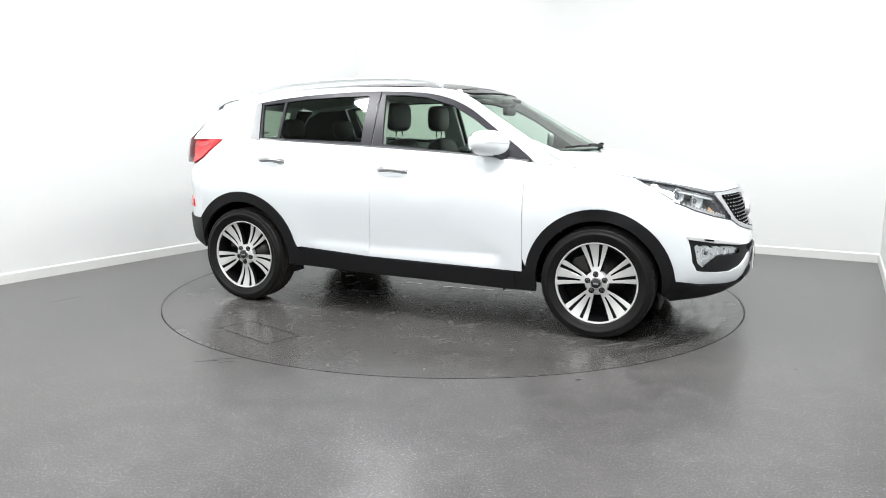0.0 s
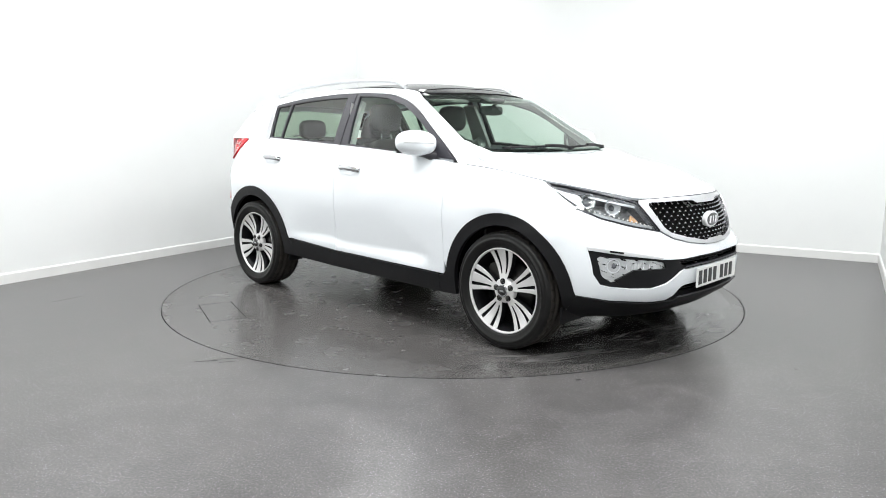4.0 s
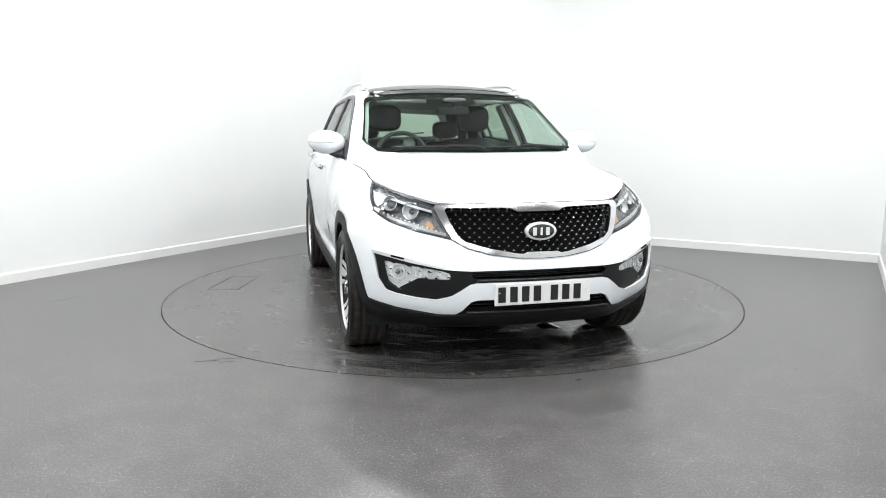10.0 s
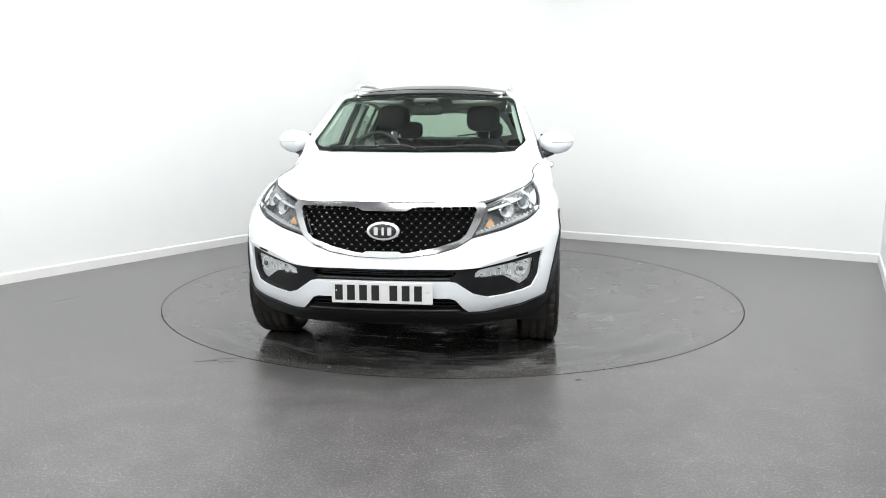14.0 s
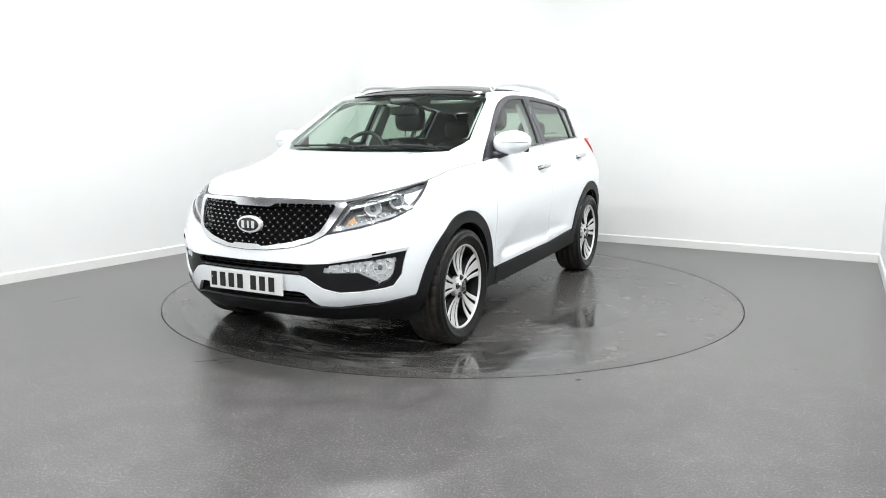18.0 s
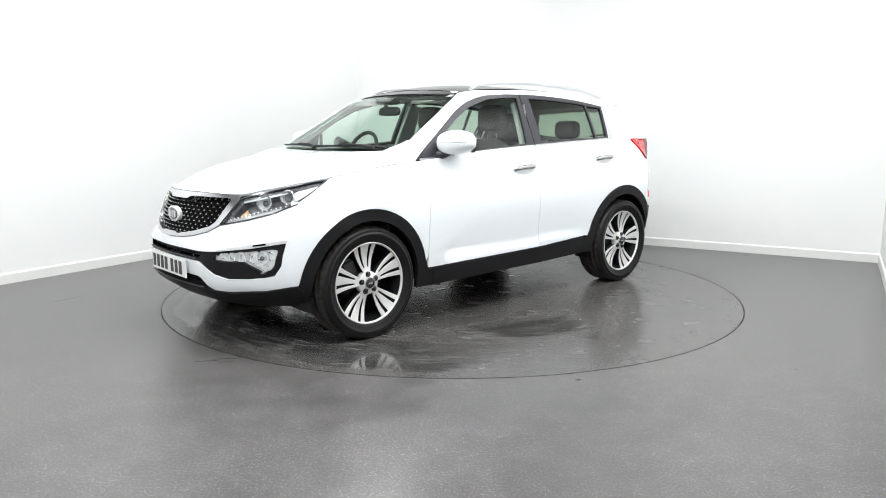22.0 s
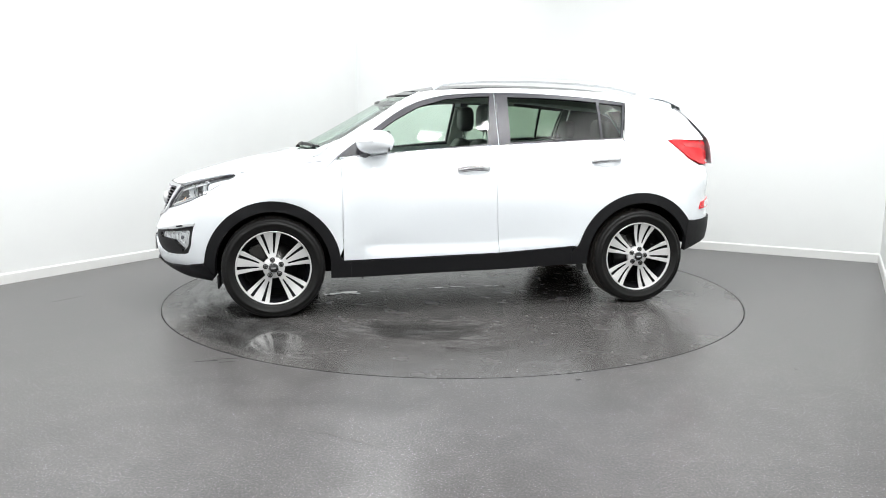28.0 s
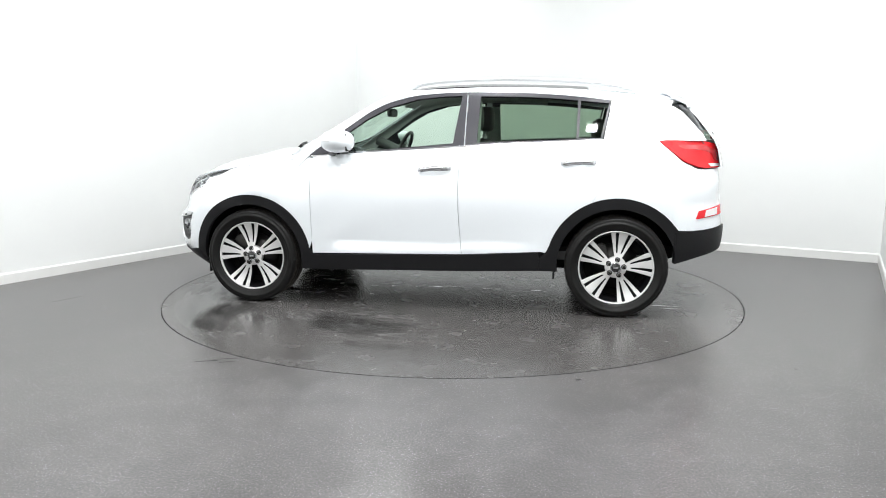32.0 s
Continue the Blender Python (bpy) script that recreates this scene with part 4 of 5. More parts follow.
    part("inner_floor", block((-.35, 0, .40), (2.4, 1.56, .06), .01), TRIM_IN, car, "charcoal carpet")
    part("bulkhead", block((1.0, 0, .72), (.08, 1.50, .68), .01), DARK_GAP, car)
    for x in (.62, -.72):
        both("mud_flap", block((x + (.10 if x > 0 else -.18), .80, .268), (.012, .13, .05), .004), PLASTIC, car, "black mud flap")
    return car


HEAD = [(.975, .985), (.957, .925), (.915, .850), (.81, .800), (.665, .757), (.485, .722), (.54, .802), (.60, .884), (.73, .919), (.875, .955)]


def crystal(q, z):
    """The nose's skin with the ripples of a faceted reflector."""
    x, y, z = on_front(q, z)
    return (x + .0020 * math.sin(q * 190 + 90 * z) * math.sin(z * 210 - 60 * q) + .0018 * math.sin(q * 97 + 3) * math.sin(z * 143 + 1), y, z)


def build_nose(car):
    # bumper skin, all across
    half = [(0, .627), (.15, .631), (.30, .649), (.41, .676), (.485, .717), (.665, .752), (.81, .794), (.908, .843), (.940, .82), (.968, .70), (.984, .64), (.966, .50), (.940, .385),
            (.79, .353), (.60, .337), (.50, .337), (.458, .370), (.415, .414), (.38, .424), (0, .425)]
    out = half + [(-q, z) for q, z in reversed(half[1:-1])]
    hole = [(.892, .635), (.72, .600), (.55, .577), (.42, .573), (0, .574)]
    hole = hole + [(-q, z) for q, z in reversed(hole[:-1])]
    low = [(.882, .505), (.848, .444), (.80, .430), (.70, .417), (.60, .415), (.52, .440), (.46, .478), (.42, .503), (.38, .512), (0, .514)]
    hole = hole + [(-q, z) for q, z in low[:-1]] + [(q, z) for q, z in reversed(low)]
    both("corner_filler", patch([(.88, .86), (.945, .875), (.985, .79), (.985, .64), (.93, .66), (.90, .80)], on_front, .03, (), .006, -.006), PAINT, car)
    bumper = part("front_bumper", patch(out, on_front, .035, [hole], .02), PAINT, car)
    # black band with lamp pockets and the slim grille
    slit = [(0, .567), (.40, .566), (.42, .555), (.395, .534), (.36, .530), (0, .529)]
    slit = slit + [(-q, z) for q, z in reversed(slit[1:-1])]
    pock = {}
    for s in (1, -1):
        pock[s] = [(s * q, z) for q, z in soften([(.862, .603), (.72, .583), (.56, .567), (.525, .556), (.520, .524), (.69, .516), (.70, .45), (.79, .447), (.845, .49)], 1, .12)]
    band = part("bumper_band", patch(hole, on_front, .03, [slit, pock[1], pock[-1]], .02, -.012), PLASTIC, bumper, "black plastic bumper insert")
    part("slit_grille", patch(slit, on_front, .05, (), .01, -.06), GLOSS_BLACK, bumper, "black slatted air intake")
    for z in (.541, .552):
        part("slit_bar", tube([(on_front(q, z)[0] - .045, on_front(q, z)[1], z) for q in [-.39 + .78 * k / 24 for k in range(25)]], (.008, .003), 6), PLASTIC, bumper)
    part("slit_lip", tube([(on_front(q, .527)[0] - .004, on_front(q, .527)[1], .526) for q in [-.38 + .76 * k / 24 for k in range(25)]], (.008, .004), 6), SATIN, bumper, "satin grille lip")
    for s in (1, -1):
        lamp = part("fog_lamp", patch(pock[s], crystal, .010, (), .008, -.032), FOG_MIRROR, bumper, "clear fog lamp with a silver reflector")
        lens = [(s * q, z) for q, z in soften([(.864, .603), (.72, .584), (.56, .567), (.525, .555), (.522, .527), (.685, .516), (.735, .488), (.79, .456), (.81, .458), (.848, .51)], 1, .10)]
        part("fog_lens", patch(lens, on_front, .03, (), 0, -.014), FOG_LENS, lamp, "clear lens")
        part("fog_pod", patch([(s * q, z) for q, z in [(.60, .518), (.685, .520), (.78, .462), (.76, .445), (.70, .44), (.60, .47)]], on_front, .03, (), .02, -.012), PLASTIC, lamp, "black lamp surround")
        x, y, z = on_front(s * .775, .545)
        m = Matrix.Translation((x - .018, y, z)) @ Euler((0, 0, s * radians(38))).to_matrix().to_4x4()
        part("bulb", moved(blob((0, 0, 0), (.010, .013, .013), .9, 18, 12), m), BULB_GLASS, lamp)
        part("bulb_ring", moved(ring_x(.036, .003, -.006), m), REFLECTOR, lamp)
        for k in range(5):
            q = .60 + .028 * k
            a, b = on_front(s * q, .566 + .01 * (q - .6)), on_front(s * q, .528)
            part("lamp_rib", tube([(a[0] - .022, a[1], a[2]), (b[0] - .022, b[1], b[2])], .003, 6), REFLECTOR, lamp)
        brow = [(s * q, z) for q, z in [(.896, .652), (.72, .622), (.60, .598), (.54, .584), (.55, .579), (.72, .602), (.892, .636)]]
        part("fog_brow", patch(brow, on_front, .03, (), .012, .008), SILVER, bumper, "satin silver strip above the fog lamp")
        cap = [(s * q, z) for q, z in [(.790, .640), (.735, .629), (.738, .617), (.79, .626)]]
        part("washer_cap", patch(soften(cap, 1), on_front, .02, (), .006, .004), PAINT, bumper, "small white washer cover")
        part("washer_gap", patch([(s * q, z) for q, z in [(.800, .632), (.735, .6205), (.737, .612), (.800, .622)]], on_front, .02, (), .004, .0115), DARK_GAP, bumper, "dark gap under the washer cover")
        # head lamps
        hl = [(s * q, z) for q, z in HEAD]
        head = part("head_lamp", patch(hl, on_front, .03, (), .006, -.085), LAMP_IN, car, "large swept-back clear headlamp")
        part("head_lens", patch(hl, on_front, .03, (), 0, -.002), LENS, head, "clear lens")
        rim = [(s * q, z) for q, z in [(.966, .978), (.950, .924), (.906, .853), (.806, .805), (.666, .763), (.498, .730), (.548, .803), (.606, .878), (.73, .912), (.870, .948)]]
        part("lamp_bezel", patch(hl, on_front, .03, [rim], .008, -.004), SATIN, head, "dark lamp edge")
        well = [(.735 + (q - .735) * .80, .856 + (z - .856) * .72) for q, z in HEAD]
        part("lamp_mask", patch(hl, on_front, .03, [[(s * q, z) for q, z in well]], .055, -.026), LAMP_FRAME, head, "grey inner lamp frame")
        for q, z, r in ((.838, .884, .043), (.715, .850, .047)):
            x, y, zz = on_front(s * q, z)
            m = Matrix.Translation((x - .040, y * .985, zz)) @ Euler((0, radians(-14), s * radians(36))).to_matrix().to_4x4()
            bowl = [[(d, r * k * math.cos(2 * math.pi * j / 28), r * k * math.sin(2 * math.pi * j / 28)) for j in range(28)] for k, d in ((.92, 0), (.85, -.012), (.70, -.022), (.45, -.028), (.02, -.030))]
            part("reflector_bowl", moved(grid(bowl, True), m), REFLECTOR, head, "round silver reflector bowl")
            part("projector", moved(blob((-.020, 0, 0), (.012, r * (.62 if q > .8 else .36), r * (.62 if q > .8 else .36)), 1.0, 24, 14), m), BULB_GLASS, head, "round projector lens")
            part("projector_ring", moved(ring_x(r * .95, .0035), m), CHROME, head, "chrome ring")
        amb = [(s * q, z) for q, z in [(.628, .826), (.602, .804), (.582, .780), (.632, .783), (.638, .80)]]
        part("indicator", patch(amb, on_front, .02, (), .006, -.045), AMBER, head, "amber indicator")
        part("outer_reflector", patch([(s * q, z) for q, z in soften([(.953, .966), (.935, .918), (.905, .875), (.876, .862), (.882, .905), (.892, .945)], 1, .15)], on_front, .02, (), .004, -.030), REFLECTOR, head, "bright outer reflector")
        low_edge = [(.52, .741), (.60, .757), (.665, .772), (.74, .793), (.80, .811), (.84, .824)]
        strip = [(s * q, z) for q, z in low_edge] + [(s * q, z + .014) for q, z in reversed(low_edge)]
        part("day_light_strip", patch(strip, on_front, .02, (), .004, -.020), LAMP_STRIP, head, "silver running-light strip")
        for k in range(14):
            q = .545 + .024 * k
            z = .744 + (q - .53) * .27
            p = on_front(s * q, z + .004)
            part("diode", blob((p[0] - .012, p[1] * .988, p[2]), (.006, .006, .006), 1, 8, 6), WHITE_LENS, head)
        top_edge = [(.61, .868), (.70, .888), (.80, .914), (.85, .928)]
        part("upper_strip", patch([(s * q, z) for q, z in top_edge] + [(s * q, z - .012) for q, z in reversed(top_edge)], on_front, .02, (), .004, -.018), LAMP_STRIP, head, "silver strip along the lamp's top")
        outer = patch([(1.565, .958), (1.66, .938), (1.72, .923), (1.745, .905), (1.742, .874), (1.68, .905), (1.61, .942)], on_side, .02, (), .004, -.016)
        part("side_reflector", outer if s > 0 else flip(outer), REFLECTOR, head, "bright outer reflector")
    # grille
    gi = [(0, .858), (.13, .858), (.165, .873), (.22, .876), (.525, .873), (.534, .860), (.452, .737), (.415, .711), (.30, .680), (.15, .655), (.11, .652), (.09, .661), (0, .661)]
    gi = gi + [(-q, z) for q, z in reversed(gi[1:-1])]
    go = [(0, .897), (.30, .896), (.588, .888), (.595, .872), (.54, .80), (.482, .722), (.41, .680), (.30, .652), (.15, .634), (0, .630)]
    go = go + [(-q, z) for q, z in reversed(go[1:-1])]
    surround = part("grille", patch(go, on_front, .03, [gi], .03, .006), CHROME, car, "black mesh grille with a chrome surround")
    part("grille_back", patch(gi, on_front, .05, (), .008, -.05), DARK_GAP, surround)
    part("grille_shadow_line", patch([(q, z) for q, z in [(-.58, .893), (-.3, .902), (0, .904), (.3, .902), (.58, .893), (.58, .889), (.3, .898), (0, .899), (-.3, .898), (-.58, .889)]], on_front, .03, (), .02, .002), SATIN, surround)
    bars, studs = [], []
    rows, dz, dq = 10, .0215, .052
    for r in range(rows):
        z = .660 + dz * (r + .4)
        for c in range(-12, 13):
            q = (c + .5 * (r % 2)) * dq
            if not within(gi, q, z):
                continue
            p = on_front(q, z)
            m = Matrix.Translation((p[0] - .016, p[1], p[2])) @ Euler((0, 0, math.atan2(.83 * q, .9))).to_matrix().to_4x4()
            for dy, dzz in ((.5 * dq, dz), (-.5 * dq, dz)):
                if within(gi, q + dy, z + dzz):
                    t = on_front(q + dy, z + dzz)
                    bars.append(tube([(p[0] - .022, p[1], p[2]), (t[0] - .022, t[1], t[2])], (.004, .0035), 5, False))
            studs.append(moved(star_stud(), m @ Matrix.Scale(.8, 4)))
    part("grille_mesh", join(*bars), DARK_GAP, surround, "gloss black diamond mesh")
    st = part("grille_studs", join(*studs), STUD, surround, "small bright mesh studs")
    tagged(st, kind="stuff")
    # badge: an oval with plain bars
    x, y, z = on_front(0, .762)
    badge = part("badge", moved(oval(.084, .047, .007), Matrix.Translation((x + .004, 0, z))), BADGE, surround, "oval chrome badge")
    part("badge_field", moved(oval(.070, .036, .003), Matrix.Translation((x + .0108, 0, z))), BADGE_IN, badge)
    for y, w in ((-.036, .020), (0, .012), (.034, .020)):
        part("badge_bar", block((x + .0145, y, z), (.003, w, .040), .001), BADGE, badge, "plain silver bar")
    # lower intake, lip
    li = [(0, .424), (.38, .423), (.415, .412), (.458, .369), (.50, .337), (0, .337)]
    li = li + [(-q, z) for q, z in reversed(li[1:-1])]
    part("lower_intake", patch(li, on_front, .05, (), .01, -.05), GLOSS_BLACK, bumper, "black lower air intake")
    for z in (.378, .396):
        part("intake_bar", tube([(on_front(q, z)[0] - .03, on_front(q, z)[1], z) for q in [-.44 + .88 * k / 24 for k in range(25)]], (.008, .003), 6), PLASTIC, bumper)
    lip = [(0, .362), (.40, .360), (.47, .345), (.60, .335), (.79, .350), (.930, .382), (.945, .36), (.93, .29), (.85, .25), (.6, .245), (.5, .262), (0, .266)]
    lip = lip + [(-q, z) for q, z in reversed(lip[1:-1])]
    part("front_lip", patch(lip, on_front, .035, (), .05, .010), PLASTIC, bumper, "black plastic front lip")
    part("lip_highlight", tube([(on_front(q, .36)[0] + .012, on_front(q, .36)[1], .361) for q in [-.44 + .88 * k / 24 for k in range(25)]], (.006, .004), 6), SATIN, bumper)
    both("air_deflector", block((1.69, .72, .252), (.014, .24, .095), .004), PLASTIC, bumper, "black rubber deflector before the wheel")
    part("undertray", prism([(1.98, .29), (1.6, .22), (1.6, .26), (1.98, .32)], -.45, .45), DARK_GAP, bumper)
    # number plate with plain bars for its characters
    plate = part("number_plate", block((2.194, 0, .453), (.008, .520, .111), .003), PLATE, car, "white number plate")
    x0 = -.222
    for k in range(7):
        y = x0 + .0628 * k + (.030 if k > 3 else 0)
        part("plate_bar", block((2.1992, y, .453), (.003, .040, .079), .001), PLATE_INK, plate, "plain black bar")
    for y in (-.235, .235):
        part("plate_screw", blob((2.1985, y, .463), (.003, .006, .006), 1, 8, 6), PLATE, plate)


def ring_x(r, t, x=0.0, n=28):
    """A round ring that faces forward."""
    rows = []
    for k in range(n + 1):
        a = 2 * math.pi * k / n
        rows.append([(x + t * math.sin(b), (r + t * math.cos(b)) * math.cos(a), (r + t * math.cos(b)) * math.sin(a)) for b in [2 * math.pi * j / 8 for j in range(8)]])
    return grid(rows, True)


def oval(a, b, t, n=36):
    """A domed oval plate that faces forward."""
    rows = [[(x, s * a * math.cos(2 * math.pi * k / n), s * b * math.sin(2 * math.pi * k / n)) for k in range(n)] for s, x in ((.98, -.02), (1, 0), (1, t * .5), (.96, t * .85), (.85, t), (.01, t * 1.02))]
    return grid([list(r) for r in rows], True)


def star_stud():
    """A three-armed bright tip."""
    vs, fs = [(.010, 0, 0)], []
    arms = [(90, .003), (210, .009), (330, .009)]
    pts = []
    for a, l in arms:
        pts.append((-.004, l * 1.2 * math.cos(radians(a)), (.0065 if a == 90 else .0075) * math.sin(radians(a))))
        pts.append((-.004, .0025 * math.cos(radians(a + 60)), .0025 * math.sin(radians(a + 60))))
    vs += pts
    n = len(pts)
    fs += [(0, 1 + i, 1 + (i + 1) % n) for i in range(n)]
    return vs, fs


def build_cabin(car):
    dash = [(1.06, 1.07), (.95, 1.075), (.80, 1.055), (.68, 1.02), (.64, .96), (.66, .86), (.74, .72), (1.06, .62)]
    part("dashboard", prism(dash, -.74, .74), TRIM_IN, car, "charcoal dashboard")
    part("instrument_hood", blob((.70, -.37, 1.06), (.12, .17, .055), .7, 20, 12), TRIM_IN, car)
    part("centre_console", block((.35, 0, .62), (.75, .22, .36), .03), TRIM_IN, car)
    wheel = new("steering_wheel")
    wheel.parent = car
    tagged(wheel, "black leather steering wheel")
    m = Matrix.Translation((.465, -.37, 1.085)) @ Euler((0, radians(-24), 0)).to_matrix().to_4x4()
    part("rim", moved(ring_x(.182, .0155, 0, 40), m), SEAT, wheel)
    part("boss", moved(blob((.02, 0, 0), (.035, .075, .07), .7, 18, 10), m), TRIM_IN, wheel)
    for a in (0, 180, 250, 290):
        d = (math.cos(radians(a)), math.sin(radians(a)))
        part("spoke", moved(tube([(.01, .05 * d[0], .05 * d[1]), (.0, .175 * d[0], .175 * d[1])], (.016, .009), 8), m), TRIM_IN, wheel)
    part("column", moved(tube([(.03, 0, 0), (.25, 0, .0)], .04, 12), m), TRIM_IN, wheel)
    for y in (-.37, .37):
        seat = new("front_seat")
        seat.parent = car
        tagged(seat, "black leather front seat with headrest")
        part("cushion", blob((.12, y, .70), (.27, .25, .10), .45), SEAT, seat)
        part("backrest", moved(blob((0, 0, .30), (.085, .245, .33), .5, 24, 18, lambda a, b, c: (a, b * (1 - .16 * max(0, c)), c)), Matrix.Translation((-.07, y, .60)) @ Euler((0, radians(-18), 0)).to_matrix().to_4x4()), SEAT, seat)
        part("headrest", blob((-.275, y, 1.365), (.062, .135, .105), .6, 22, 16), SEAT, seat, "padded headrest")
        for dy in (-.05, .05):
            part("headrest_post", tube([(-.265, y + dy, 1.15), (-.275, y + dy, 1.30)], .006, 8), CHROME, seat)
    bench = new("rear_bench")
    bench.parent = car
    tagged(bench, "black leather rear bench with headrests")
    part("cushion", blob((-.78, 0, .72), (.28, .62, .10), .35), SEAT, bench)
    for y, w in ((-.36, .27), (.02, .12), (.36, .24)):
        part("backrest", moved(blob((0, 0, .28), (.08, w, .31), .45), Matrix.Translation((-1.00, y, .62)) @ Euler((0, radians(-24), 0)).to_matrix().to_4x4()), SEAT, bench)
    for y in (-.38, .38):
        part("headrest", blob((-1.20, y, 1.275), (.05, .125, .080), .6), SEAT, bench, "padded headrest")
        for dy in (-.05, .05):
            part("headrest_post", tube([(-1.18, y + dy, 1.10), (-1.20, y + dy, 1.22)], .006, 8), CHROME, bench)
    both("rear_quarter_lining", patch([(-1.2, .9), (-1.22, 1.195), (-1.6, 1.205), (-1.84, 1.202), (-1.95, 1.182), (-1.99, 1.12), (-1.99, 1.0), (-1.88, .8), (-1.3, .8)], on_side, .04, (), .008, -.020), TRIM_IN, car, "charcoal load-bay lining")
    both("rear_pillar_lining", patch([(-1.30, 1.19), (-1.335, 1.465), (-1.60, 1.445), (-1.72, 1.39), (-1.85, 1.245), (-1.88, 1.19)], on_glass, .05, (), .01, -.022), TRIM_IN, car, "charcoal rear pillar lining")
    part("tailgate_lining", patch([(-.50, 1.03), (.50, 1.03), (.48, 1.195), (-.48, 1.195)], on_hatch, .08, (), .006, -.035), TRIM_IN, car, "charcoal tailgate lining")
    part("parcel_cover", block((-1.62, 0, 1.10), (.62, 1.22, .02), .005), TRIM_IN, car, "black load cover")
    part("rear_view_mirror", blob((.46, 0, 1.41), (.022, .12, .034), .5), SEAT, car, "black rear-view mirror")
    part("mirror_stem", tube([(.47, 0, 1.42), (.51, 0, 1.475)], .014, 8), TRIM_IN, car)
    part("sensor_pod", blob((.47, 0, 1.478), (.07, .09, .020), .6), TRIM_IN, car)
    for y in (-.36, .36):
        part("sun_visor", block((.33, y, 1.505), (.17, .36, .016), .006, Euler((0, radians(28), 0)).to_matrix().to_4x4()), LINING, car, "grey sun visor")
    for y in (-.79, .79):
        part("seat_belt", tube([(-.27, y * .87, 1.46), (-.27, y * .96, 1.10)], (.004, .022), 6), PILLAR_IN, car, "grey seat belt")


def build_wheel(car, x, side, turn):
    """A wheel whose face is on the +y side; side -1 turns it to the car's right."""
    wheel = new("wheel")
    wheel.parent = car
    tagged(wheel, "black tyre on a two-tone machined alloy wheel")
    wheel.matrix_basis = Matrix.Translation((x, side * TRACK, HUB_Z)) @ pose(0, 0, 0, 0, 0, 0 if side > 0 else 180)

    def put(name, made, material, label="", parent=None):
        key = name + str(turn)
        if key not in WHEEL_PARTS:
            made = made()
            if name not in ("tyre", "tread"):
                made = moved(made, Matrix.Diagonal((RIM_GROWTH, 1, RIM_GROWTH, 1)))
            WHEEL_PARTS[key] = mesh(name, *made)
        return part(name, WHEEL_PARTS[key], material, parent or wheel, label)

    def ring(profile, groove):
        """A ribbed ring of rubber: every fifth step is cut in by groove(r, y)."""
        n, rows = 180, []
        for r, y in profile:
            row = []
            for k in range(n):
                rr = r - (groove(r, y) if k % 5 == 0 else 0)
                a = 2 * math.pi * (k + (10 * y if abs(y) < .09 else 0)) / n
                row.append((rr * math.cos(a), y, rr * math.sin(a)))
            rows.append(row)
        return grid(rows, True)

    def low(r):
        """The side wall starts at the rim's edge."""
        return .347 - (.347 - r) * (.347 - .236 * RIM_GROWTH) / (.347 - .236)

    inner = [(.236, -.085), (.244, -.105), (.275, -.116), (.310, -.118), (.333, -.108), (.341, -.098), (.344, -.092)]
    outer = [(.344, .092), (.341, .099), (.333, .108), (.322, .1135), (.318, .1125), (.305, .1165), (.303, .119), (.288, .1195), (.286, .117), (.262, .113), (.246, .106), (.238, .098), (.236, .080)]
    tread = [(.344, -.092), (.3455, -.085), (.3465, -.056), (.337, -.053), (.337, -.043), (.347, -.040), (.347, -.008), (.3375, -.005), (.3375, .005), (.347, .008), (.347, .040), (.337, .043), (.337, .053), (.3465, .056), (.3455, .085), (.344, .092)]
    put("tyre", lambda: join(ring([(low(r), y) for r, y in inner], lambda r, y: .003 if r > .335 else 0), ring([(low(r), y) for r, y in outer], lambda r, y: .004 if r > .335 else 0)), RUBBER, "black rubber tyre")
    put("tread", lambda: ring(tread, lambda r, y: .007 if r > .342 and abs(y) > .03 else 0), TREAD, "dusty ribbed tread")
    put("rim_lip", lambda: lathe([(.236, .080), (.240, .096), (.2405, .101), (.2375, .1035), (.2335, .103), (.2305, .098), (.229, .090)], 72), ALLOY, "machined rim edge")
    put("rim_barrel", lambda: lathe([(.229, .090), (.222, .075), (.212, .05), (.205, .0), (.205, -.09), (.215, -.10)], 60), ALLOY_DARK, "black inner barrel")
    put("wheel_back", lambda: lathe([(.205, -.02), (.10, -.03), (.02, -.03)], 40), DARK_GAP)
    put("brake_disc", lambda: lathe([(.150, -.012), (.150, .004), (.08, .005), (.075, .02), (.02, .021)], 40), STEEL, "steel brake disc")
    put("brake_caliper", lambda: block((.10, .01, .09), (.09, .06, .10), .012, pose(0, 0, 0, 0, 20, 0)), STEEL, "grey brake caliper")
    # five groups of three blades with narrow slots between
    for g in range(5):
        base = turn + 90 + 72 * g

        def blade(a0, a1, w0, w1, off, t0=.24, t1=1.0):
            """A tapered blade: half widths in degrees at the rim, metres at the hub."""
            def mk():
                rows = []
                for k in range(9):
                    t = t0 + (t1 - t0) * k / 8
                    r = .050 + (.234 - .050) * t
                    dish = .100 - .004 * t - .020 * math.sin(math.pi * t) - .012 * (1 - t)
                    wl = w0 + (math.tan(radians(a0)) * .234 - w0) * t
                    wr = w1 + (math.tan(radians(a1)) * .234 - w1) * t
                    c, s = math.cos(radians(base)), math.sin(radians(base))

                    def at(u, y, rr=r):
                        return (rr * c - u * s, y, rr * s + u * c)
                    e = .002
                    rows.append([at(wl, dish - off), at(wl, dish - e), at(wl + e, dish), at(wr - e, dish), at(wr, dish - e), at(wr, dish - off)])
                v, f = grid(rows)
                return v, [tuple(reversed(q)) for q in f], False
            return mk
        put("spoke_blade", blade(-20.2, -12.8, -.018, -.008, .004), ALLOY, "machined silver spoke blade")
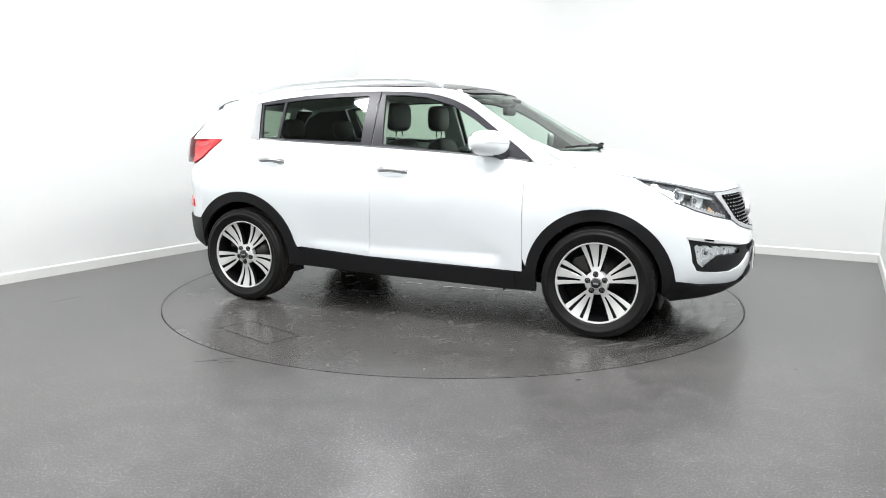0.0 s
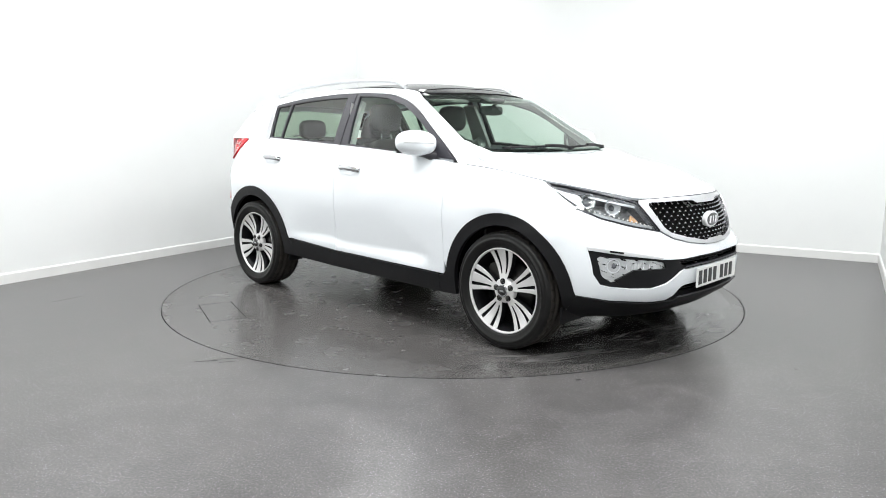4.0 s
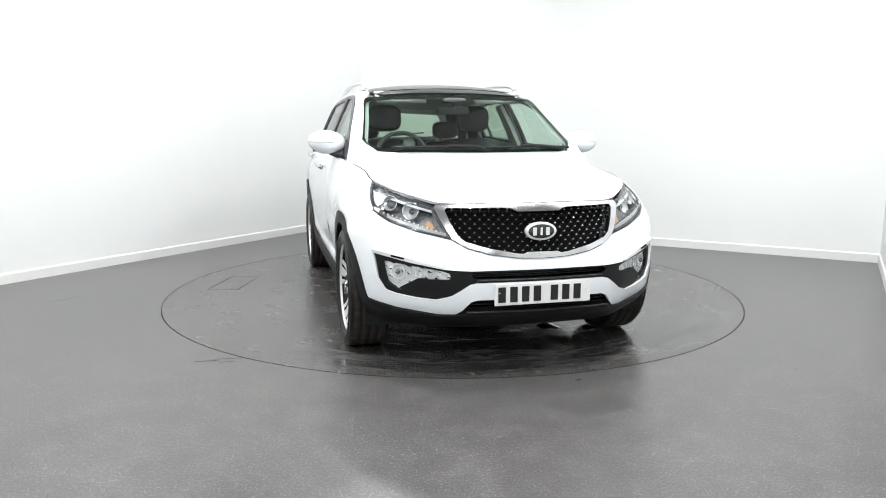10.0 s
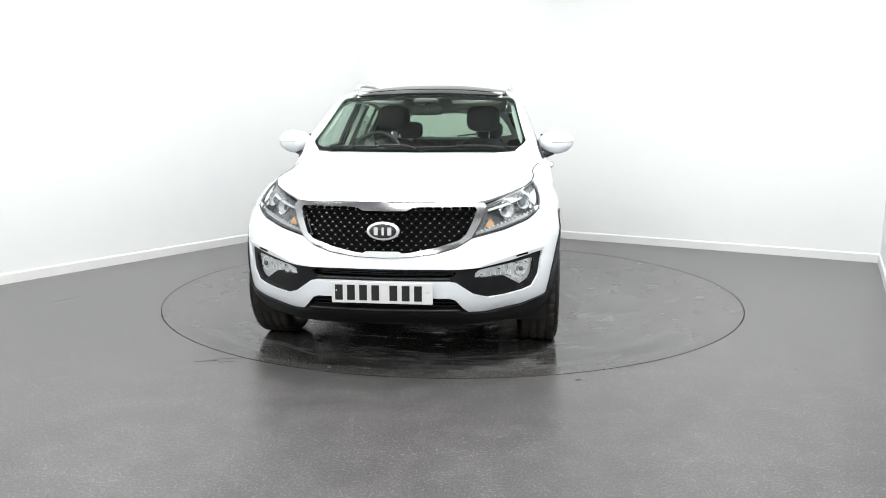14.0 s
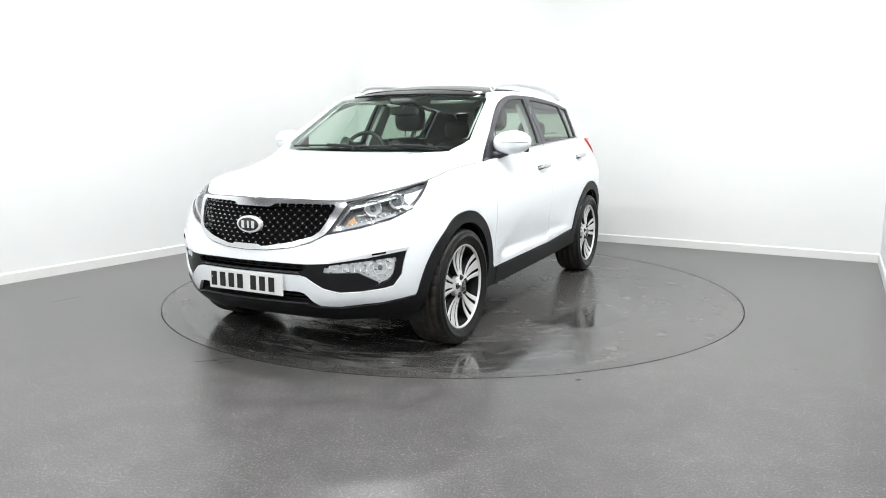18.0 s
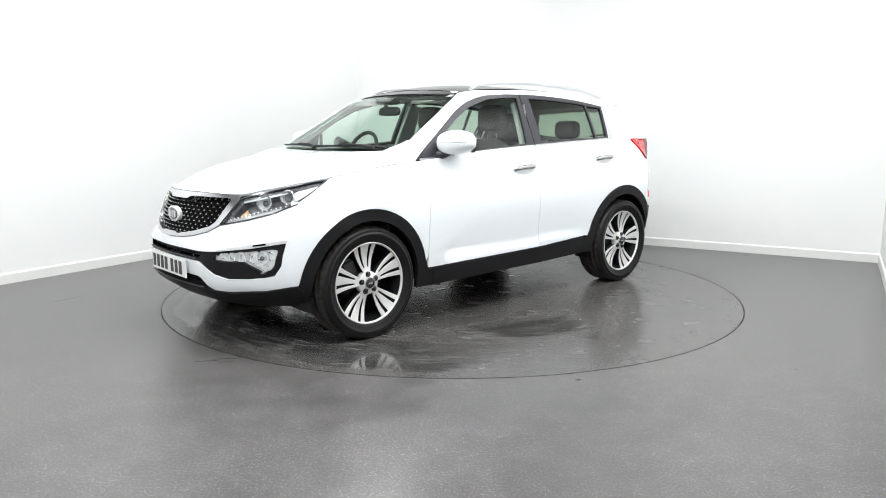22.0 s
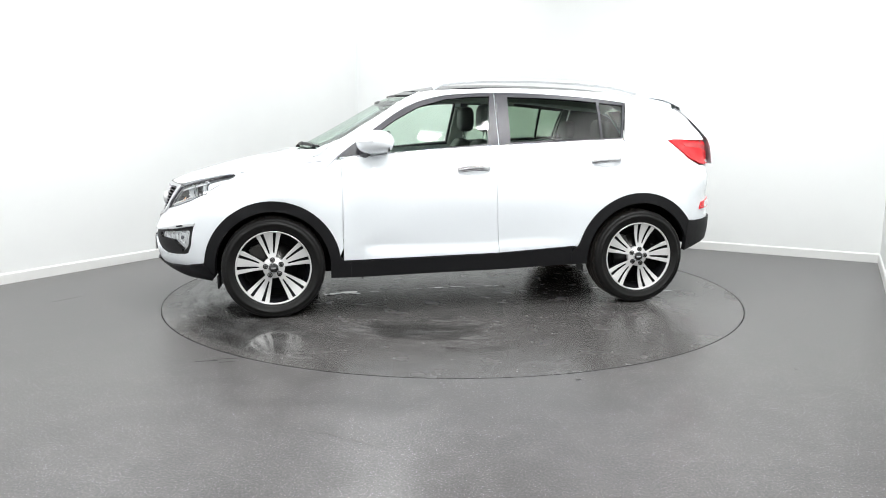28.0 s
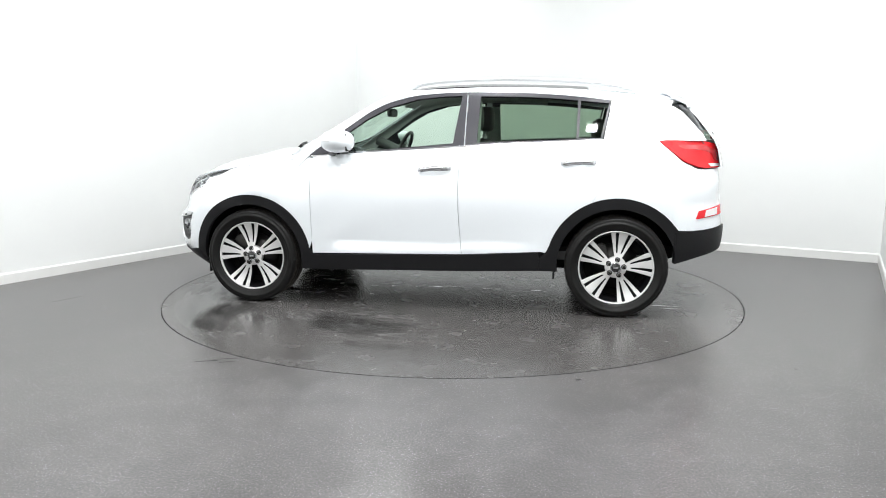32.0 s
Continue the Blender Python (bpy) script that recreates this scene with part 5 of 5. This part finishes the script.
        WHEEL_PARTS.pop("spoke_blade" + str(turn))
        put("spoke_blade", blade(-7.4, 7.4, -.0035, .0035, .004), ALLOY, "machined silver spoke blade")
        WHEEL_PARTS.pop("spoke_blade" + str(turn))
        put("spoke_blade", blade(12.8, 20.2, .008, .018, .004), ALLOY, "machined silver spoke blade")
        WHEEL_PARTS.pop("spoke_blade" + str(turn))

        put("spoke_root", blade(-20.2, 20.2, -.018, .018, .004, 0, .24), ALLOY, "machined silver spoke root")
        WHEEL_PARTS.pop("spoke_root" + str(turn))

        def pocket():
            rows = []
            for k in range(7):
                t = k / 6
                r = .045 + (.232 - .045) * t
                rows.append([(r * math.cos(radians(base + a)), (.080 if abs(a) < 18.5 else .045) - .022 * math.sin(math.pi * t), r * math.sin(radians(base + a))) for a in (-19.2, -18.0, -10, 0, 10, 18.0, 19.2)])
            v, f = grid(rows)
            return v, [tuple(reversed(q)) for q in f]
        put("slot_web", pocket, ALLOY_DARK, "black slot between blades")
        WHEEL_PARTS.pop("slot_web" + str(turn))
    put("hub_plate", lambda: lathe([(.070, .050), (.070, .078), (.064, .086), (.040, .088), (.036, .090), (.034, .096)], 40), ALLOY, "silver hub")
    put("centre_cap", lambda: lathe([(.034, .090), (.0335, .0985), (.028, .102), (.001, .1035)], 32), GLOSS_BLACK, "round black centre cap")
    put("cap_ring", lambda: lathe([(.0335, .097), (.0345, .1005), (.031, .1025), (.029, .1015)], 32), CHROME)
    put("cap_bar", lambda: block((0, .1045, 0), (.030, .002, .010), .0008), CHROME, "plain silver bar")
    for k in range(5):
        a = radians(turn + 90 + 72 * k)
        m = Matrix.Translation((.052 * math.cos(a), 0, .052 * math.sin(a)))
        put("nut_well" + str(k), lambda: moved(lathe([(.0165, .084), (.0165, .0905), (.0115, .0907), (.011, .086)], 18), m), ALLOY_DARK).name = "nut_well"
        put("wheel_nut" + str(k), lambda: moved(lathe([(.0095, .082), (.0095, .098), (.007, .102), (.001, .103)], 6), m), STEEL, "wheel nut").name = "wheel_nut"


WHEEL_PARTS = {}
RIM_GROWTH = 1.055


# ---- what turns ----
START, RATE = -22.396, -5.22669   # degrees, degrees a second
OFFSET = Vector((0.0577, -0.1338, 0))  # the car's middle on the turntable


def motions():
    table_rows, car_rows = [], []
    for k in range(33):
        t = float(k)
        m = pose(0, 0, 0, 0, 0, START + RATE * t)
        table_rows.append((t, m))
        car_rows.append((t, m @ Matrix.Translation(OFFSET)))
    walk(turntable, table_rows)
    walk(the_car, car_rows)


build_room()
turntable = build_turntable()
the_car = build_car()
motions()
